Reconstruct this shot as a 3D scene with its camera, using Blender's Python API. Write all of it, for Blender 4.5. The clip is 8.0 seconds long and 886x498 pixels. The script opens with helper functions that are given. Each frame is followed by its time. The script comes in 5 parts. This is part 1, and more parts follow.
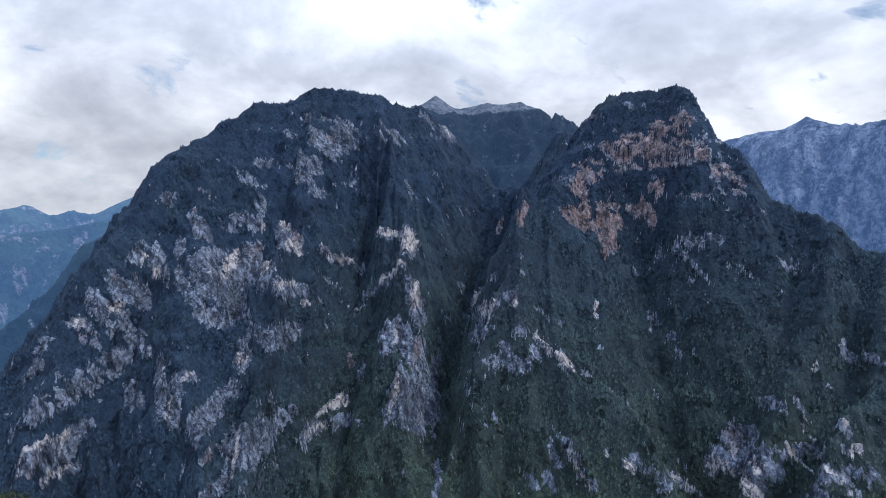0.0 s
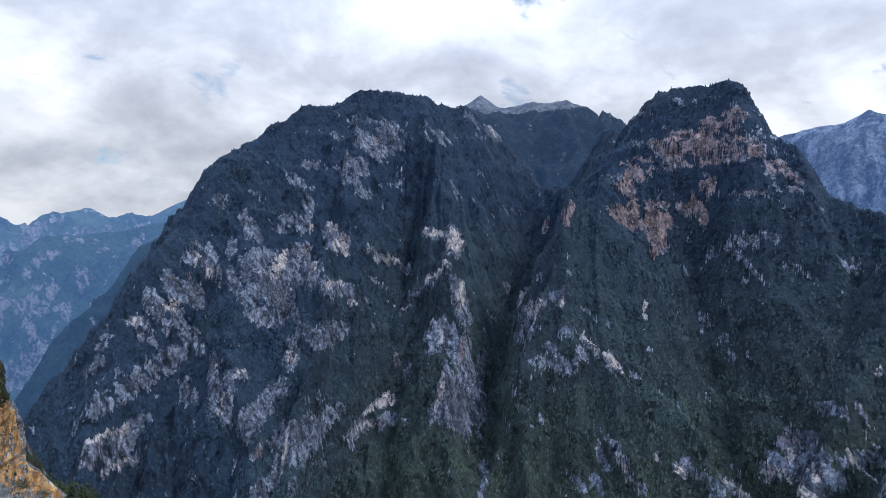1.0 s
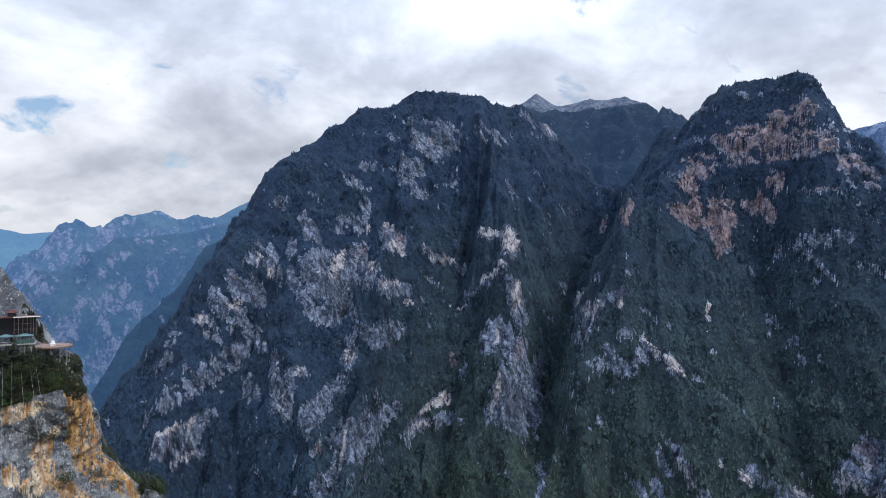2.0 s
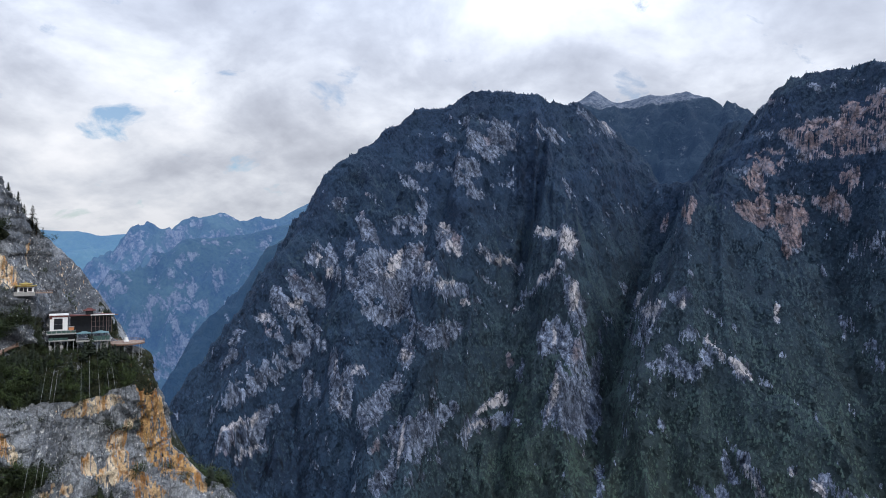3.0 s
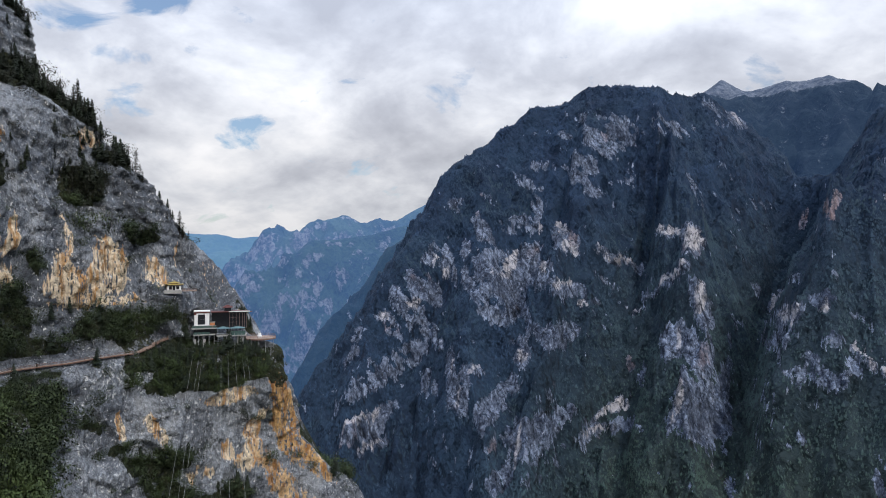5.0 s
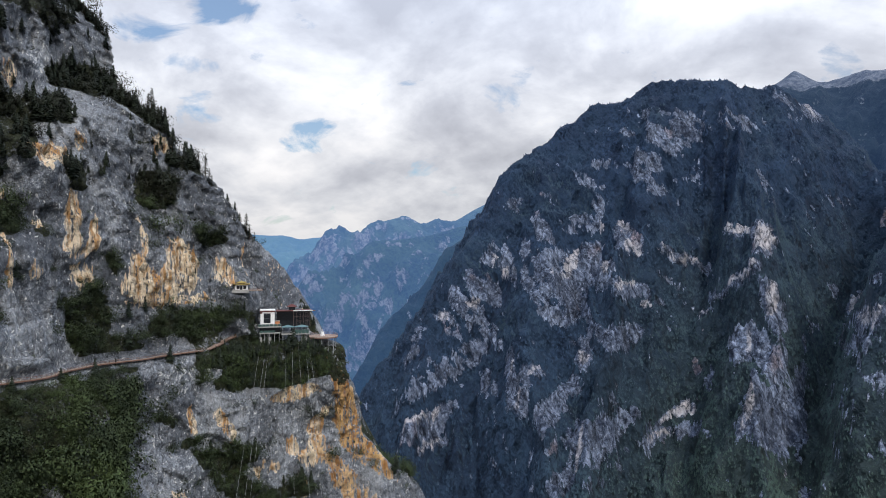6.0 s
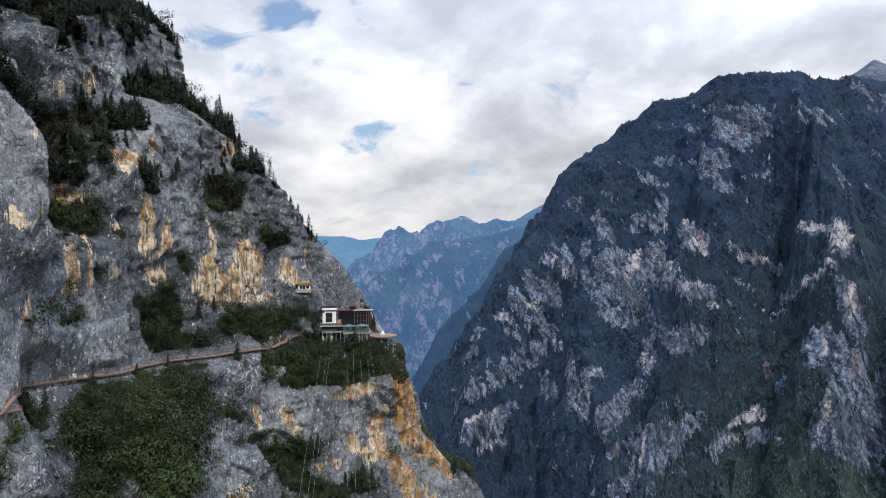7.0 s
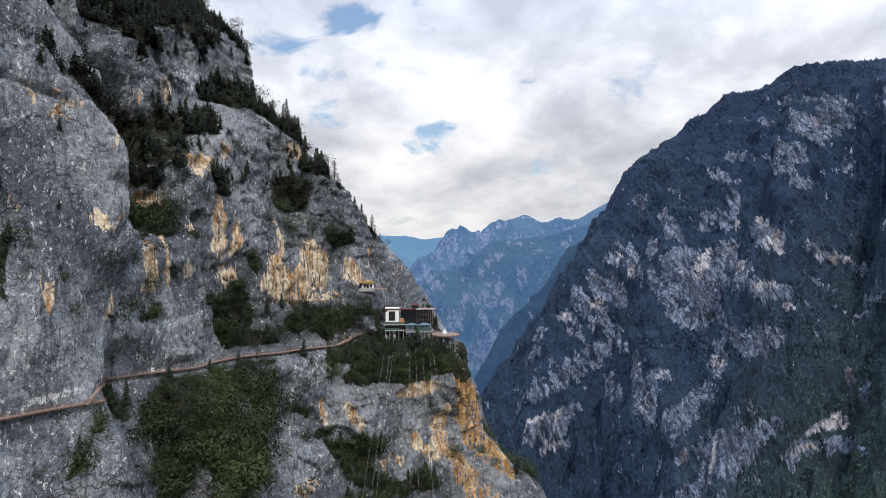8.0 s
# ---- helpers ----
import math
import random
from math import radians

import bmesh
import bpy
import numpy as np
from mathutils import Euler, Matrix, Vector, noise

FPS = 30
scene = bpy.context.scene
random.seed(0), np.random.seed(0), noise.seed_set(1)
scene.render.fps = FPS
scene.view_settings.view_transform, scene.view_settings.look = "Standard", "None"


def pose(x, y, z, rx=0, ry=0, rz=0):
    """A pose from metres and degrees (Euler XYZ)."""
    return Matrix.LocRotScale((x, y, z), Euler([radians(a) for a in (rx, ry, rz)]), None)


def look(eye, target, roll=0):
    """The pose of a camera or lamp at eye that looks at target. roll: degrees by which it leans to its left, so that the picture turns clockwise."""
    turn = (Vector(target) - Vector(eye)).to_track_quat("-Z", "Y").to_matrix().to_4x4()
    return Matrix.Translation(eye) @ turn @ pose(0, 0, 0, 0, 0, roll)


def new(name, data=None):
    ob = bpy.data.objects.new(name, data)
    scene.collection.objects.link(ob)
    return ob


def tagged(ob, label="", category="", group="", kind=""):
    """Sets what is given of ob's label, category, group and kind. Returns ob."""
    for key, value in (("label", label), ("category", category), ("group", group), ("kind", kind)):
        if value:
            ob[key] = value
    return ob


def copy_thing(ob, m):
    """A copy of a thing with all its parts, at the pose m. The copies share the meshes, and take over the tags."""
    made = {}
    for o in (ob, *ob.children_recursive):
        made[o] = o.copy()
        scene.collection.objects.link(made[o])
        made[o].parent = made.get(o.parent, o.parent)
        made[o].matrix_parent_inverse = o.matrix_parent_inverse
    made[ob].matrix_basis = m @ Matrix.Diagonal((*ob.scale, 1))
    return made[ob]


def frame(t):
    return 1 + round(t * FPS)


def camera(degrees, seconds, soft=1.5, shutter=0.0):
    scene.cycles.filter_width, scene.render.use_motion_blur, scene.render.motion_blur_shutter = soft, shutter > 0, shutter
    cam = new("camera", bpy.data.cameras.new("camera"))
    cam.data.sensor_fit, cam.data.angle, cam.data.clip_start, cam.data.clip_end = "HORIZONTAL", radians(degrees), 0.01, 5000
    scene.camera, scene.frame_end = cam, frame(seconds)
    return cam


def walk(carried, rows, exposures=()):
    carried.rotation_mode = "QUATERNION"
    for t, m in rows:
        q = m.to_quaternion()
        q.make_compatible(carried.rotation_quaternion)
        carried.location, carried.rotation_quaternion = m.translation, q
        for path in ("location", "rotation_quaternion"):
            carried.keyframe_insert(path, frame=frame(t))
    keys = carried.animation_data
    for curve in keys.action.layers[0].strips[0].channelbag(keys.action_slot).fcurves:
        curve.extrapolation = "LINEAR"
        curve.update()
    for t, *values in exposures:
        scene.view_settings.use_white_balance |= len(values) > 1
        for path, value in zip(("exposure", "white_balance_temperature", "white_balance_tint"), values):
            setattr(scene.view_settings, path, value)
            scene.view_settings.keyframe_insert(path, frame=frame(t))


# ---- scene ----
cam = camera(69.4, 8.0, soft=1.0)
EYE = (0.0, 0.0, 0.0)
# seconds, heading to the left of north, upward tilt, lean
TURN = [(0.0, 0.0, 1.33, -0.20), (0.5, 1.95, 1.325, -0.18), (1.0, 4.06, 1.32, -0.16), (1.75, 7.72, 1.31, -0.13),
        (2.5, 11.49, 1.30, -0.09), (3.0, 14.07, 1.30, -0.05), (3.5, 16.66, 1.30, -0.03), (4.0, 19.22, 1.305, -0.02),
        (4.5, 21.84, 1.305, 0.0), (5.25, 25.75, 1.31, 0.06), (6.0, 29.68, 1.32, 0.12), (6.5, 32.33, 1.335, 0.16),
        (7.0, 34.93, 1.345, 0.18), (7.5, 37.58, 1.33, 0.18), (8.0, 40.46, 1.30, 0.16)]
walk(cam, [(t, pose(*EYE, 90 + tilt, lean, head)) for t, head, tilt, lean in TURN], [(0.0, -0.05, 6250, 10), (2.5, -0.08, 6330, 10), (4.0, -0.14, 6500, 10), (6.0, -0.05, 6680, 10), (8.0, 0.05, 6740, 10)])

# ------------------------------------------------------------------ light
SUN_HEIGHT, SUN_HEADING = 47.0, 126.0   # degrees; heading clockwise from north (+y)


def link(nt, a, b):
    nt.links.new(a, b)


def node(nt, kind, **values):
    n = nt.nodes.new(kind)
    for key, value in values.items():
        if key in n.inputs:
            n.inputs[key].default_value = value
    return n


def ramp(nt, fac, stops):
    n = nt.nodes.new("ShaderNodeValToRGB")
    els = n.color_ramp.elements
    while len(els) < len(stops):
        els.new(0.5)
    for e, (p, c) in zip(els, stops):
        e.position = p
        e.color = (c, c, c, 1) if isinstance(c, (int, float)) else (*c, 1)
    link(nt, fac, n.inputs[0])
    return n.outputs[0]


def calc(nt, op, a, b=None, c=None):
    n = nt.nodes.new("ShaderNodeMath")
    n.operation = op
    for i, v in enumerate((a, b, c)):
        if v is None:
            continue
        if isinstance(v, (int, float)):
            n.inputs[i].default_value = v
        else:
            link(nt, v, n.inputs[i])
    return n.outputs[0]


def mix(nt, fac, a, b):
    n = nt.nodes.new("ShaderNodeMix")
    n.data_type = "RGBA"
    for i, v in ((0, fac), (6, a), (7, b)):
        if isinstance(v, tuple):
            n.inputs[i].default_value = (*v, 1)
        elif isinstance(v, (int, float)):
            n.inputs[i].default_value = v
        else:
            link(nt, v, n.inputs[i])
    return n.outputs[2]


SKY_TEARS = [((-0.708, 0.611, 0.356), 0.075, 0.46), ((-0.632, 0.693, 0.346), 0.055, 0.36), ((-0.754, 0.591, 0.286), 0.065, 0.40),
             ((-0.634, 0.746, 0.204), 0.055, 0.36), ((-0.777, 0.542, 0.322), 0.085, 0.34), ((-0.667, 0.724, 0.176), 0.045, 0.26),
             ((0.536, 0.781, 0.32), 0.070, 0.42)]


def build_world():
    world = bpy.data.worlds.new("sky")
    scene.world = world
    world.use_nodes = True
    nt = world.node_tree
    nt.nodes.clear()
    sky = node(nt, "ShaderNodeTexSky")
    sky.sky_type = "NISHITA"
    sky.sun_disc = False
    sky.sun_elevation, sky.sun_rotation = radians(SUN_HEIGHT), radians(SUN_HEADING)
    coord = node(nt, "ShaderNodeTexCoord")
    sep = node(nt, "ShaderNodeSeparateXYZ")
    link(nt, coord.outputs["Generated"], sep.inputs[0])
    up = calc(nt, "MAXIMUM", sep.outputs[2], 0.0)
    # the cloud deck lies flat over the valley, so it crowds together towards the horizon
    depth = calc(nt, "ADD", up, 0.42)
    flat = node(nt, "ShaderNodeCombineXYZ")
    link(nt, calc(nt, "DIVIDE", sep.outputs[0], depth), flat.inputs[0])
    link(nt, calc(nt, "DIVIDE", sep.outputs[1], depth), flat.inputs[1])

    def clouds(scale, detail, rough, warp, shift):
        m = node(nt, "ShaderNodeMapping")
        m.inputs["Location"].default_value = shift
        link(nt, flat.outputs[0], m.inputs["Vector"])
        n = node(nt, "ShaderNodeTexNoise", Scale=scale, Detail=detail, Roughness=rough, Distortion=warp)
        link(nt, m.outputs[0], n.inputs["Vector"])
        return n.outputs["Fac"]

    big = clouds(0.95, 3.0, 0.45, 0.2, (3.1, 1.7, 0.0))
    mid = clouds(2.9, 6.0, 0.55, 0.3, (7.3, 2.2, 0.0))
    fine = clouds(8.5, 6.0, 0.6, 0.2, (1.3, 9.2, 0.0))
    body = calc(nt, "ADD", calc(nt, "MULTIPLY", big, 0.45), calc(nt, "MULTIPLY", mid, 0.55))
    body = calc(nt, "ADD", calc(nt, "MULTIPLY", body, 0.86), calc(nt, "MULTIPLY", fine, 0.14))
    tone = ramp(nt, body, [(0.395, (0.48, 0.505, 0.58)), (0.46, (0.62, 0.65, 0.73)), (0.525, (0.83, 0.86, 0.93)), (0.595, (1.06, 1.07, 1.11))])
    holes = clouds(6.2, 6.0, 0.6, 0.5, (12.6, 5.4, 0.0))
    # the deck is torn in a few places: direction, spread, depth of the tear
    torn = 0.0
    for way, spread, deep in SKY_TEARS:
        gone = node(nt, "ShaderNodeVectorMath")
        gone.operation = "DISTANCE"
        squash = node(nt, "ShaderNodeVectorMath")
        squash.operation = "MULTIPLY"
        link(nt, coord.outputs["Generated"], squash.inputs[0])
        squash.inputs[1].default_value = (1, 1, 2.4)
        link(nt, squash.outputs[0], gone.inputs[0])
        gone.inputs[1].default_value = (way[0], way[1], 2.4 * way[2])
        torn = calc(nt, "MAXIMUM", torn, calc(nt, "MULTIPLY", ramp(nt, calc(nt, "DIVIDE", gone.outputs["Value"], spread), [(0.25, 1.0), (1.0, 0.0)]), deep))
    gap = ramp(nt, calc(nt, "MULTIPLY_ADD", calc(nt, "SUBTRACT", holes, 0.5), 2.6, calc(nt, "MULTIPLY", torn, 1.5)), [(0.30, 0.0), (0.62, 1.0)])
    clear = node(nt, "ShaderNodeVectorMath")
    clear.operation = "SCALE"
    clear.inputs[3].default_value = 0.125
    link(nt, sky.outputs[0], clear.inputs[0])
    # overhead the deck is thin and lets the blue through
    tint = mix(nt, ramp(nt, up, [(0.18, 0.0), (0.75, 1.0)]), (1.0, 1.0, 1.0), (0.82, 0.94, 1.12))
    lit = node(nt, "ShaderNodeVectorMath")
    lit.operation = "MULTIPLY"
    link(nt, tone, lit.inputs[0])
    link(nt, tint, lit.inputs[1])
    colour = mix(nt, gap, lit.outputs[0], clear.outputs[0])
    # an overcast sky brightens towards the zenith
    bg = node(nt, "ShaderNodeBackground", Strength=1.0)
    link(nt, calc(nt, "MULTIPLY_ADD", up, 1.7, 0.70), bg.inputs["Strength"])
    link(nt, colour, bg.inputs["Color"])
    out = node(nt, "ShaderNodeOutputWorld")
    link(nt, bg.outputs[0], out.inputs[0])


build_world()
sun_data = bpy.data.lights.new("sun", "SUN")
sun_data.energy, sun_data.angle, sun_data.color = 2.2, radians(11), (1.0, 0.95, 0.88)
sun = new("sun", sun_data)
_h, _e = radians(SUN_HEADING), radians(SUN_HEIGHT)
_way = Vector((math.sin(_h) * math.cos(_e), math.cos(_h) * math.cos(_e), math.sin(_e)))
sun.matrix_world = look(_way * 500, (0, 0, 0))

# ------------------------------------------------------------------ materials


def material(name, rough=0.9):
    m = bpy.data.materials.new(name)
    m.use_nodes = True
    nt = m.node_tree
    b = nt.nodes["Principled BSDF"]
    b.inputs["Roughness"].default_value = rough
    b.inputs["Specular IOR Level"].default_value = 0.25
    return m, nt, b


def place_noise(nt, scale, detail=4.0, rough=0.55, stretch=(1, 1, 1), warp=0.0):
    c = node(nt, "ShaderNodeTexCoord")
    m = node(nt, "ShaderNodeMapping")
    m.inputs["Scale"].default_value = stretch
    link(nt, c.outputs["Object"], m.inputs["Vector"])
    n = node(nt, "ShaderNodeTexNoise", Scale=scale, Detail=detail, Roughness=rough, Distortion=warp)
    link(nt, m.outputs[0], n.inputs["Vector"])
    return n.outputs["Fac"]


def mask(nt, name):
    n = node(nt, "ShaderNodeAttribute")
    n.attribute_name = name
    return n.outputs["Fac"]


def relief(nt, bsdf, height, distance, strength=1.0):
    n = node(nt, "ShaderNodeBump", Strength=strength, Distance=distance)
    link(nt, height, n.inputs["Height"])
    link(nt, n.outputs[0], bsdf.inputs["Normal"])


def chipped(nt, scale, stretch):
    """Relief in metres of broken faces, each cell tilted its own way."""
    c = node(nt, "ShaderNodeTexCoord")
    m = node(nt, "ShaderNodeMapping")
    m.inputs["Scale"].default_value = stretch
    link(nt, c.outputs["Object"], m.inputs["Vector"])
    v = node(nt, "ShaderNodeTexVoronoi", Scale=scale)
    link(nt, m.outputs[0], v.inputs["Vector"])
    way = node(nt, "ShaderNodeVectorMath")
    way.operation = "SUBTRACT"
    link(nt, m.outputs[0], way.inputs[0])
    link(nt, v.outputs["Position"], way.inputs[1])
    tilt = node(nt, "ShaderNodeVectorMath")
    tilt.operation = "SUBTRACT"
    link(nt, v.outputs["Color"], tilt.inputs[0])
    tilt.inputs[1].default_value = (0.5, 0.5, 0.5)
    d = node(nt, "ShaderNodeVectorMath")
    d.operation = "DOT_PRODUCT"
    link(nt, way.outputs[0], d.inputs[0])
    link(nt, tilt.outputs[0], d.inputs[1])
    return d.outputs["Value"]


def altitude(nt, low, high):
    """1 at the lower height, 0 at the upper one."""
    g = node(nt, "ShaderNodeNewGeometry")
    sep = node(nt, "ShaderNodeSeparateXYZ")
    link(nt, g.outputs["Position"], sep.inputs[0])
    n = node(nt, "ShaderNodeMapRange")
    link(nt, calc(nt, "MULTIPLY_ADD", place_noise(nt, 0.006, 3.0), 220.0, sep.outputs[2]), n.inputs[0])
    for k, v in ((1, low + 110), (2, high + 110), (3, 1.0), (4, 0.0)):
        n.inputs[k].default_value = v
    # the western flank keeps the blue haze tint down to its foot
    w = node(nt, "ShaderNodeMapRange")
    link(nt, sep.outputs[0], w.inputs[0])
    for k, v in ((1, -460.0), (2, -180.0), (3, 0.15), (4, 1.0)):
        w.inputs[k].default_value = v
    return calc(nt, "MULTIPLY", n.outputs[0], w.outputs[0])


def mountain_material(name, grain, rock_dark, rock_light, rock_warm, green, green_light, air=(0, 0, 0), relief_m=6.0):
    """Limestone and forest floor; grain in 1/m. air: blue haze of the ranges behind, painted on as emission."""
    m, nt, b = material(name)
    broad = place_noise(nt, grain, 4.0)
    streak = place_noise(nt, grain * 6, 6.0, 0.65, (1, 1, 0.35), 0.6)
    fine = place_noise(nt, grain * 16, 5.0, 0.75)
    speck = place_noise(nt, grain * 32, 3.0, 0.7, (1, 1, 0.5))
    tone = calc(nt, "ADD", calc(nt, "MULTIPLY", streak, 0.5), calc(nt, "MULTIPLY", fine, 0.5))
    stone = mix(nt, ramp(nt, tone, [(0.45, 0.0), (0.505, 0.45), (0.555, 1.0)]), rock_dark, rock_light)
    stone = mix(nt, ramp(nt, calc(nt, "ADD", calc(nt, "MULTIPLY", speck, 0.6), calc(nt, "MULTIPLY", streak, 0.4)), [(0.55, 0.0), (0.62, 0.4)]), stone, tuple(min(0.85, c * 2.0) for c in rock_light))
    warm = calc(nt, "MULTIPLY", ramp(nt, broad, [(0.5, 0.0), (0.7, 1.0)]), 0.12)
    warm = calc(nt, "MAXIMUM", warm, calc(nt, "MULTIPLY", mask(nt, "ochre"), ramp(nt, streak, [(0.35, 0.3), (0.6, 1.0)])))
    stone = mix(nt, warm, stone, mix(nt, ramp(nt, tone, [(0.36, 0.45), (0.62, 0.0)]), rock_warm, rock_dark))
    leaf = mix(nt, ramp(nt, calc(nt, "ADD", calc(nt, "MULTIPLY", broad, 0.5), calc(nt, "MULTIPLY", fine, 0.5)), [(0.4, 0.0), (0.62, 1.0)]), green, green_light)
    edge = calc(nt, "ADD", mask(nt, "rock"), calc(nt, "MULTIPLY", calc(nt, "SUBTRACT", tone, 0.5), 2.6))
    bare = ramp(nt, edge, [(0.40, 0.0), (0.62, 1.0)])
    link(nt, mix(nt, bare, leaf, stone), b.inputs["Base Color"])
    relief(nt, b, calc(nt, "ADD", streak, calc(nt, "MULTIPLY", fine, 0.7)), relief_m, 1.0)
    # the slopes themselves glow faintly blue in place of haze before them
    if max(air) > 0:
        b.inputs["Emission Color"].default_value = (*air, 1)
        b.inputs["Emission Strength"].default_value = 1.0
    return m


def dipping(nt, dip, stretch, scale, detail=5.0, rough=0.65, warp=0.3):
    """Noise drawn out along beds that dip to the east by so many degrees."""
    c = node(nt, "ShaderNodeTexCoord")
    r = node(nt, "ShaderNodeMapping")
    r.inputs["Rotation"].default_value = (0, radians(-dip), 0)
    link(nt, c.outputs["Object"], r.inputs["Vector"])
    m = node(nt, "ShaderNodeMapping")
    m.inputs["Scale"].default_value = stretch
    link(nt, r.outputs[0], m.inputs["Vector"])
    n = node(nt, "ShaderNodeTexNoise", Scale=scale, Detail=detail, Roughness=rough, Distortion=warp)
    link(nt, m.outputs[0], n.inputs["Vector"])
    return n.outputs["Fac"]


def cracks(nt, scale, stretch, width):
    """Thin lines between the blocks that a rock face breaks into."""
    c = node(nt, "ShaderNodeTexCoord")
    m = node(nt, "ShaderNodeMapping")
    m.inputs["Scale"].default_value = stretch
    m.inputs["Rotation"].default_value = (0.25, 0.1, 0.0)
    link(nt, c.outputs["Object"], m.inputs["Vector"])
    warp = node(nt, "ShaderNodeTexNoise", Scale=scale * 1.3, Detail=4.0)
    link(nt, m.outputs[0], warp.inputs["Vector"])
    add = node(nt, "ShaderNodeVectorMath")
    add.operation = "MULTIPLY_ADD"
    link(nt, warp.outputs["Color"], add.inputs[0])
    add.inputs[1].default_value = (1.1 / scale,) * 3
    link(nt, m.outputs[0], add.inputs[2])
    v = node(nt, "ShaderNodeTexVoronoi", Scale=scale)
    v.feature = "DISTANCE_TO_EDGE"
    link(nt, add.outputs[0], v.inputs["Vector"])
    return ramp(nt, v.outputs["Distance"], [(0.0, 0.0), (width, 1.0)])


def massif_material():
    """Limestone in dipping slabs, with pale fresh faces, among dark forest floor; blue haze is mixed into their
    colours.
    """
    m, nt, b = material("hazed_limestone_and_forest_floor")
    beds = dipping(nt, 52, (0.22, 1, 1), 0.06)
    joints = dipping(nt, 8, (1, 1, 0.4), 0.13, 5.0, 0.7)
    fine = place_noise(nt, 0.17, 4.0, 0.7)
    broad = place_noise(nt, 0.010, 4.0)
    tone = calc(nt, "ADD", calc(nt, "ADD", calc(nt, "MULTIPLY", beds, 0.4), calc(nt, "MULTIPLY", joints, 0.3)), calc(nt, "MULTIPLY", fine, 0.3))
    # the blue of these stone colours is haze, painted into the rock
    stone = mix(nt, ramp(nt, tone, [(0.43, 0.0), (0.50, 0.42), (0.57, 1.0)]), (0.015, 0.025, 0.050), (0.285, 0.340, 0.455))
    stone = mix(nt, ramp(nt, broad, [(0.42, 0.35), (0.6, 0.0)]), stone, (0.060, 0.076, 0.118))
    warm = calc(nt, "MULTIPLY", mask(nt, "ochre"), ramp(nt, calc(nt, "ADD", calc(nt, "MULTIPLY", fine, 0.5), calc(nt, "MULTIPLY", joints, 0.5)), [(0.42, 0.15), (0.56, 1.0)]))
    stone = mix(nt, warm, stone, (0.335, 0.225, 0.205))
    pale = calc(nt, "ADD", mask(nt, "fresh"), calc(nt, "MULTIPLY", calc(nt, "SUBTRACT", tone, 0.5), 4.5))
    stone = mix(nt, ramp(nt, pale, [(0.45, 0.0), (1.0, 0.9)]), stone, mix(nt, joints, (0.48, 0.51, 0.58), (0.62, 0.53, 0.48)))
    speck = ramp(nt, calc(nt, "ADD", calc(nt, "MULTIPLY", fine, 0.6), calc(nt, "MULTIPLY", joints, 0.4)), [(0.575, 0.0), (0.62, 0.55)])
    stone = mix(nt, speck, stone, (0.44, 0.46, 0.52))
    rifts = calc(nt, "MULTIPLY", cracks(nt, 0.030, (0.8, 1, 0.55), 0.05), ramp(nt, cracks(nt, 0.085, (1, 1, 0.5), 0.07), [(0.0, 0.45), (1.0, 1.0)]))
    stone = mix(nt, ramp(nt, rifts, [(0.0, 0.85), (1.0, 0.0)]), stone, (0.014, 0.022, 0.040))
    low = altitude(nt, -430.0, 180.0)
    # haze blue in the forest floor too, giving way to green lower down
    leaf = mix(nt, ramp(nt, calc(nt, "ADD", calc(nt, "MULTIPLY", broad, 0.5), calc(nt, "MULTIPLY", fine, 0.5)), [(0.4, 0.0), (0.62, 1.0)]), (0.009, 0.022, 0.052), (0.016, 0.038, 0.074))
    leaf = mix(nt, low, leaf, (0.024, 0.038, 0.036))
    edge = calc(nt, "ADD", mask(nt, "rock"), calc(nt, "MULTIPLY", calc(nt, "SUBTRACT", tone, 0.5), 3.4))
    bare = ramp(nt, edge, [(0.40, 0.0), (0.56, 1.0)])
    link(nt, mix(nt, bare, leaf, stone), b.inputs["Base Color"])
    chips = calc(nt, "ADD", calc(nt, "MULTIPLY", chipped(nt, 0.05, (1, 1, 0.7)), 0.16), calc(nt, "MULTIPLY", chipped(nt, 0.16, (1, 1, 0.7)), 0.16))
    relief(nt, b, calc(nt, "ADD", chips, calc(nt, "ADD", beds, calc(nt, "MULTIPLY", fine, 0.5))), 11.0, 1.0)
    return m


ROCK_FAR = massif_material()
# each range gives off its own share of blue haze
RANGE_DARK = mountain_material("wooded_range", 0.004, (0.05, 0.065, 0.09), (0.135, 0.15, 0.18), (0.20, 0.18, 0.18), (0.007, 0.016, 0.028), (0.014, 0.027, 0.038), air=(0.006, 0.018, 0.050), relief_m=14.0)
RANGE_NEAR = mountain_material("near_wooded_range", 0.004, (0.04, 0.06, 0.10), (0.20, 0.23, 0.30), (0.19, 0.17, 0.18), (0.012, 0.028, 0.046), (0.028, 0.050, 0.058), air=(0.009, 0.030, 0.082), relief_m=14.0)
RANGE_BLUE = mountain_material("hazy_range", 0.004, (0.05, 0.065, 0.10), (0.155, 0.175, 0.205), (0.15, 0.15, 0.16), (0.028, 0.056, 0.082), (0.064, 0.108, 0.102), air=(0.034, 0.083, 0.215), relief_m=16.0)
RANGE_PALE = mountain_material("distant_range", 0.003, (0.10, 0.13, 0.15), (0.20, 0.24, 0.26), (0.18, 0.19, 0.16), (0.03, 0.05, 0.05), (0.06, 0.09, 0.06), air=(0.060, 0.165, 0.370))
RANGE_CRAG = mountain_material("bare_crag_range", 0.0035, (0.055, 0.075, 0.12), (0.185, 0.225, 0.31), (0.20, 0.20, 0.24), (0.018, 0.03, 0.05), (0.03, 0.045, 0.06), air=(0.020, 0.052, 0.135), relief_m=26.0)
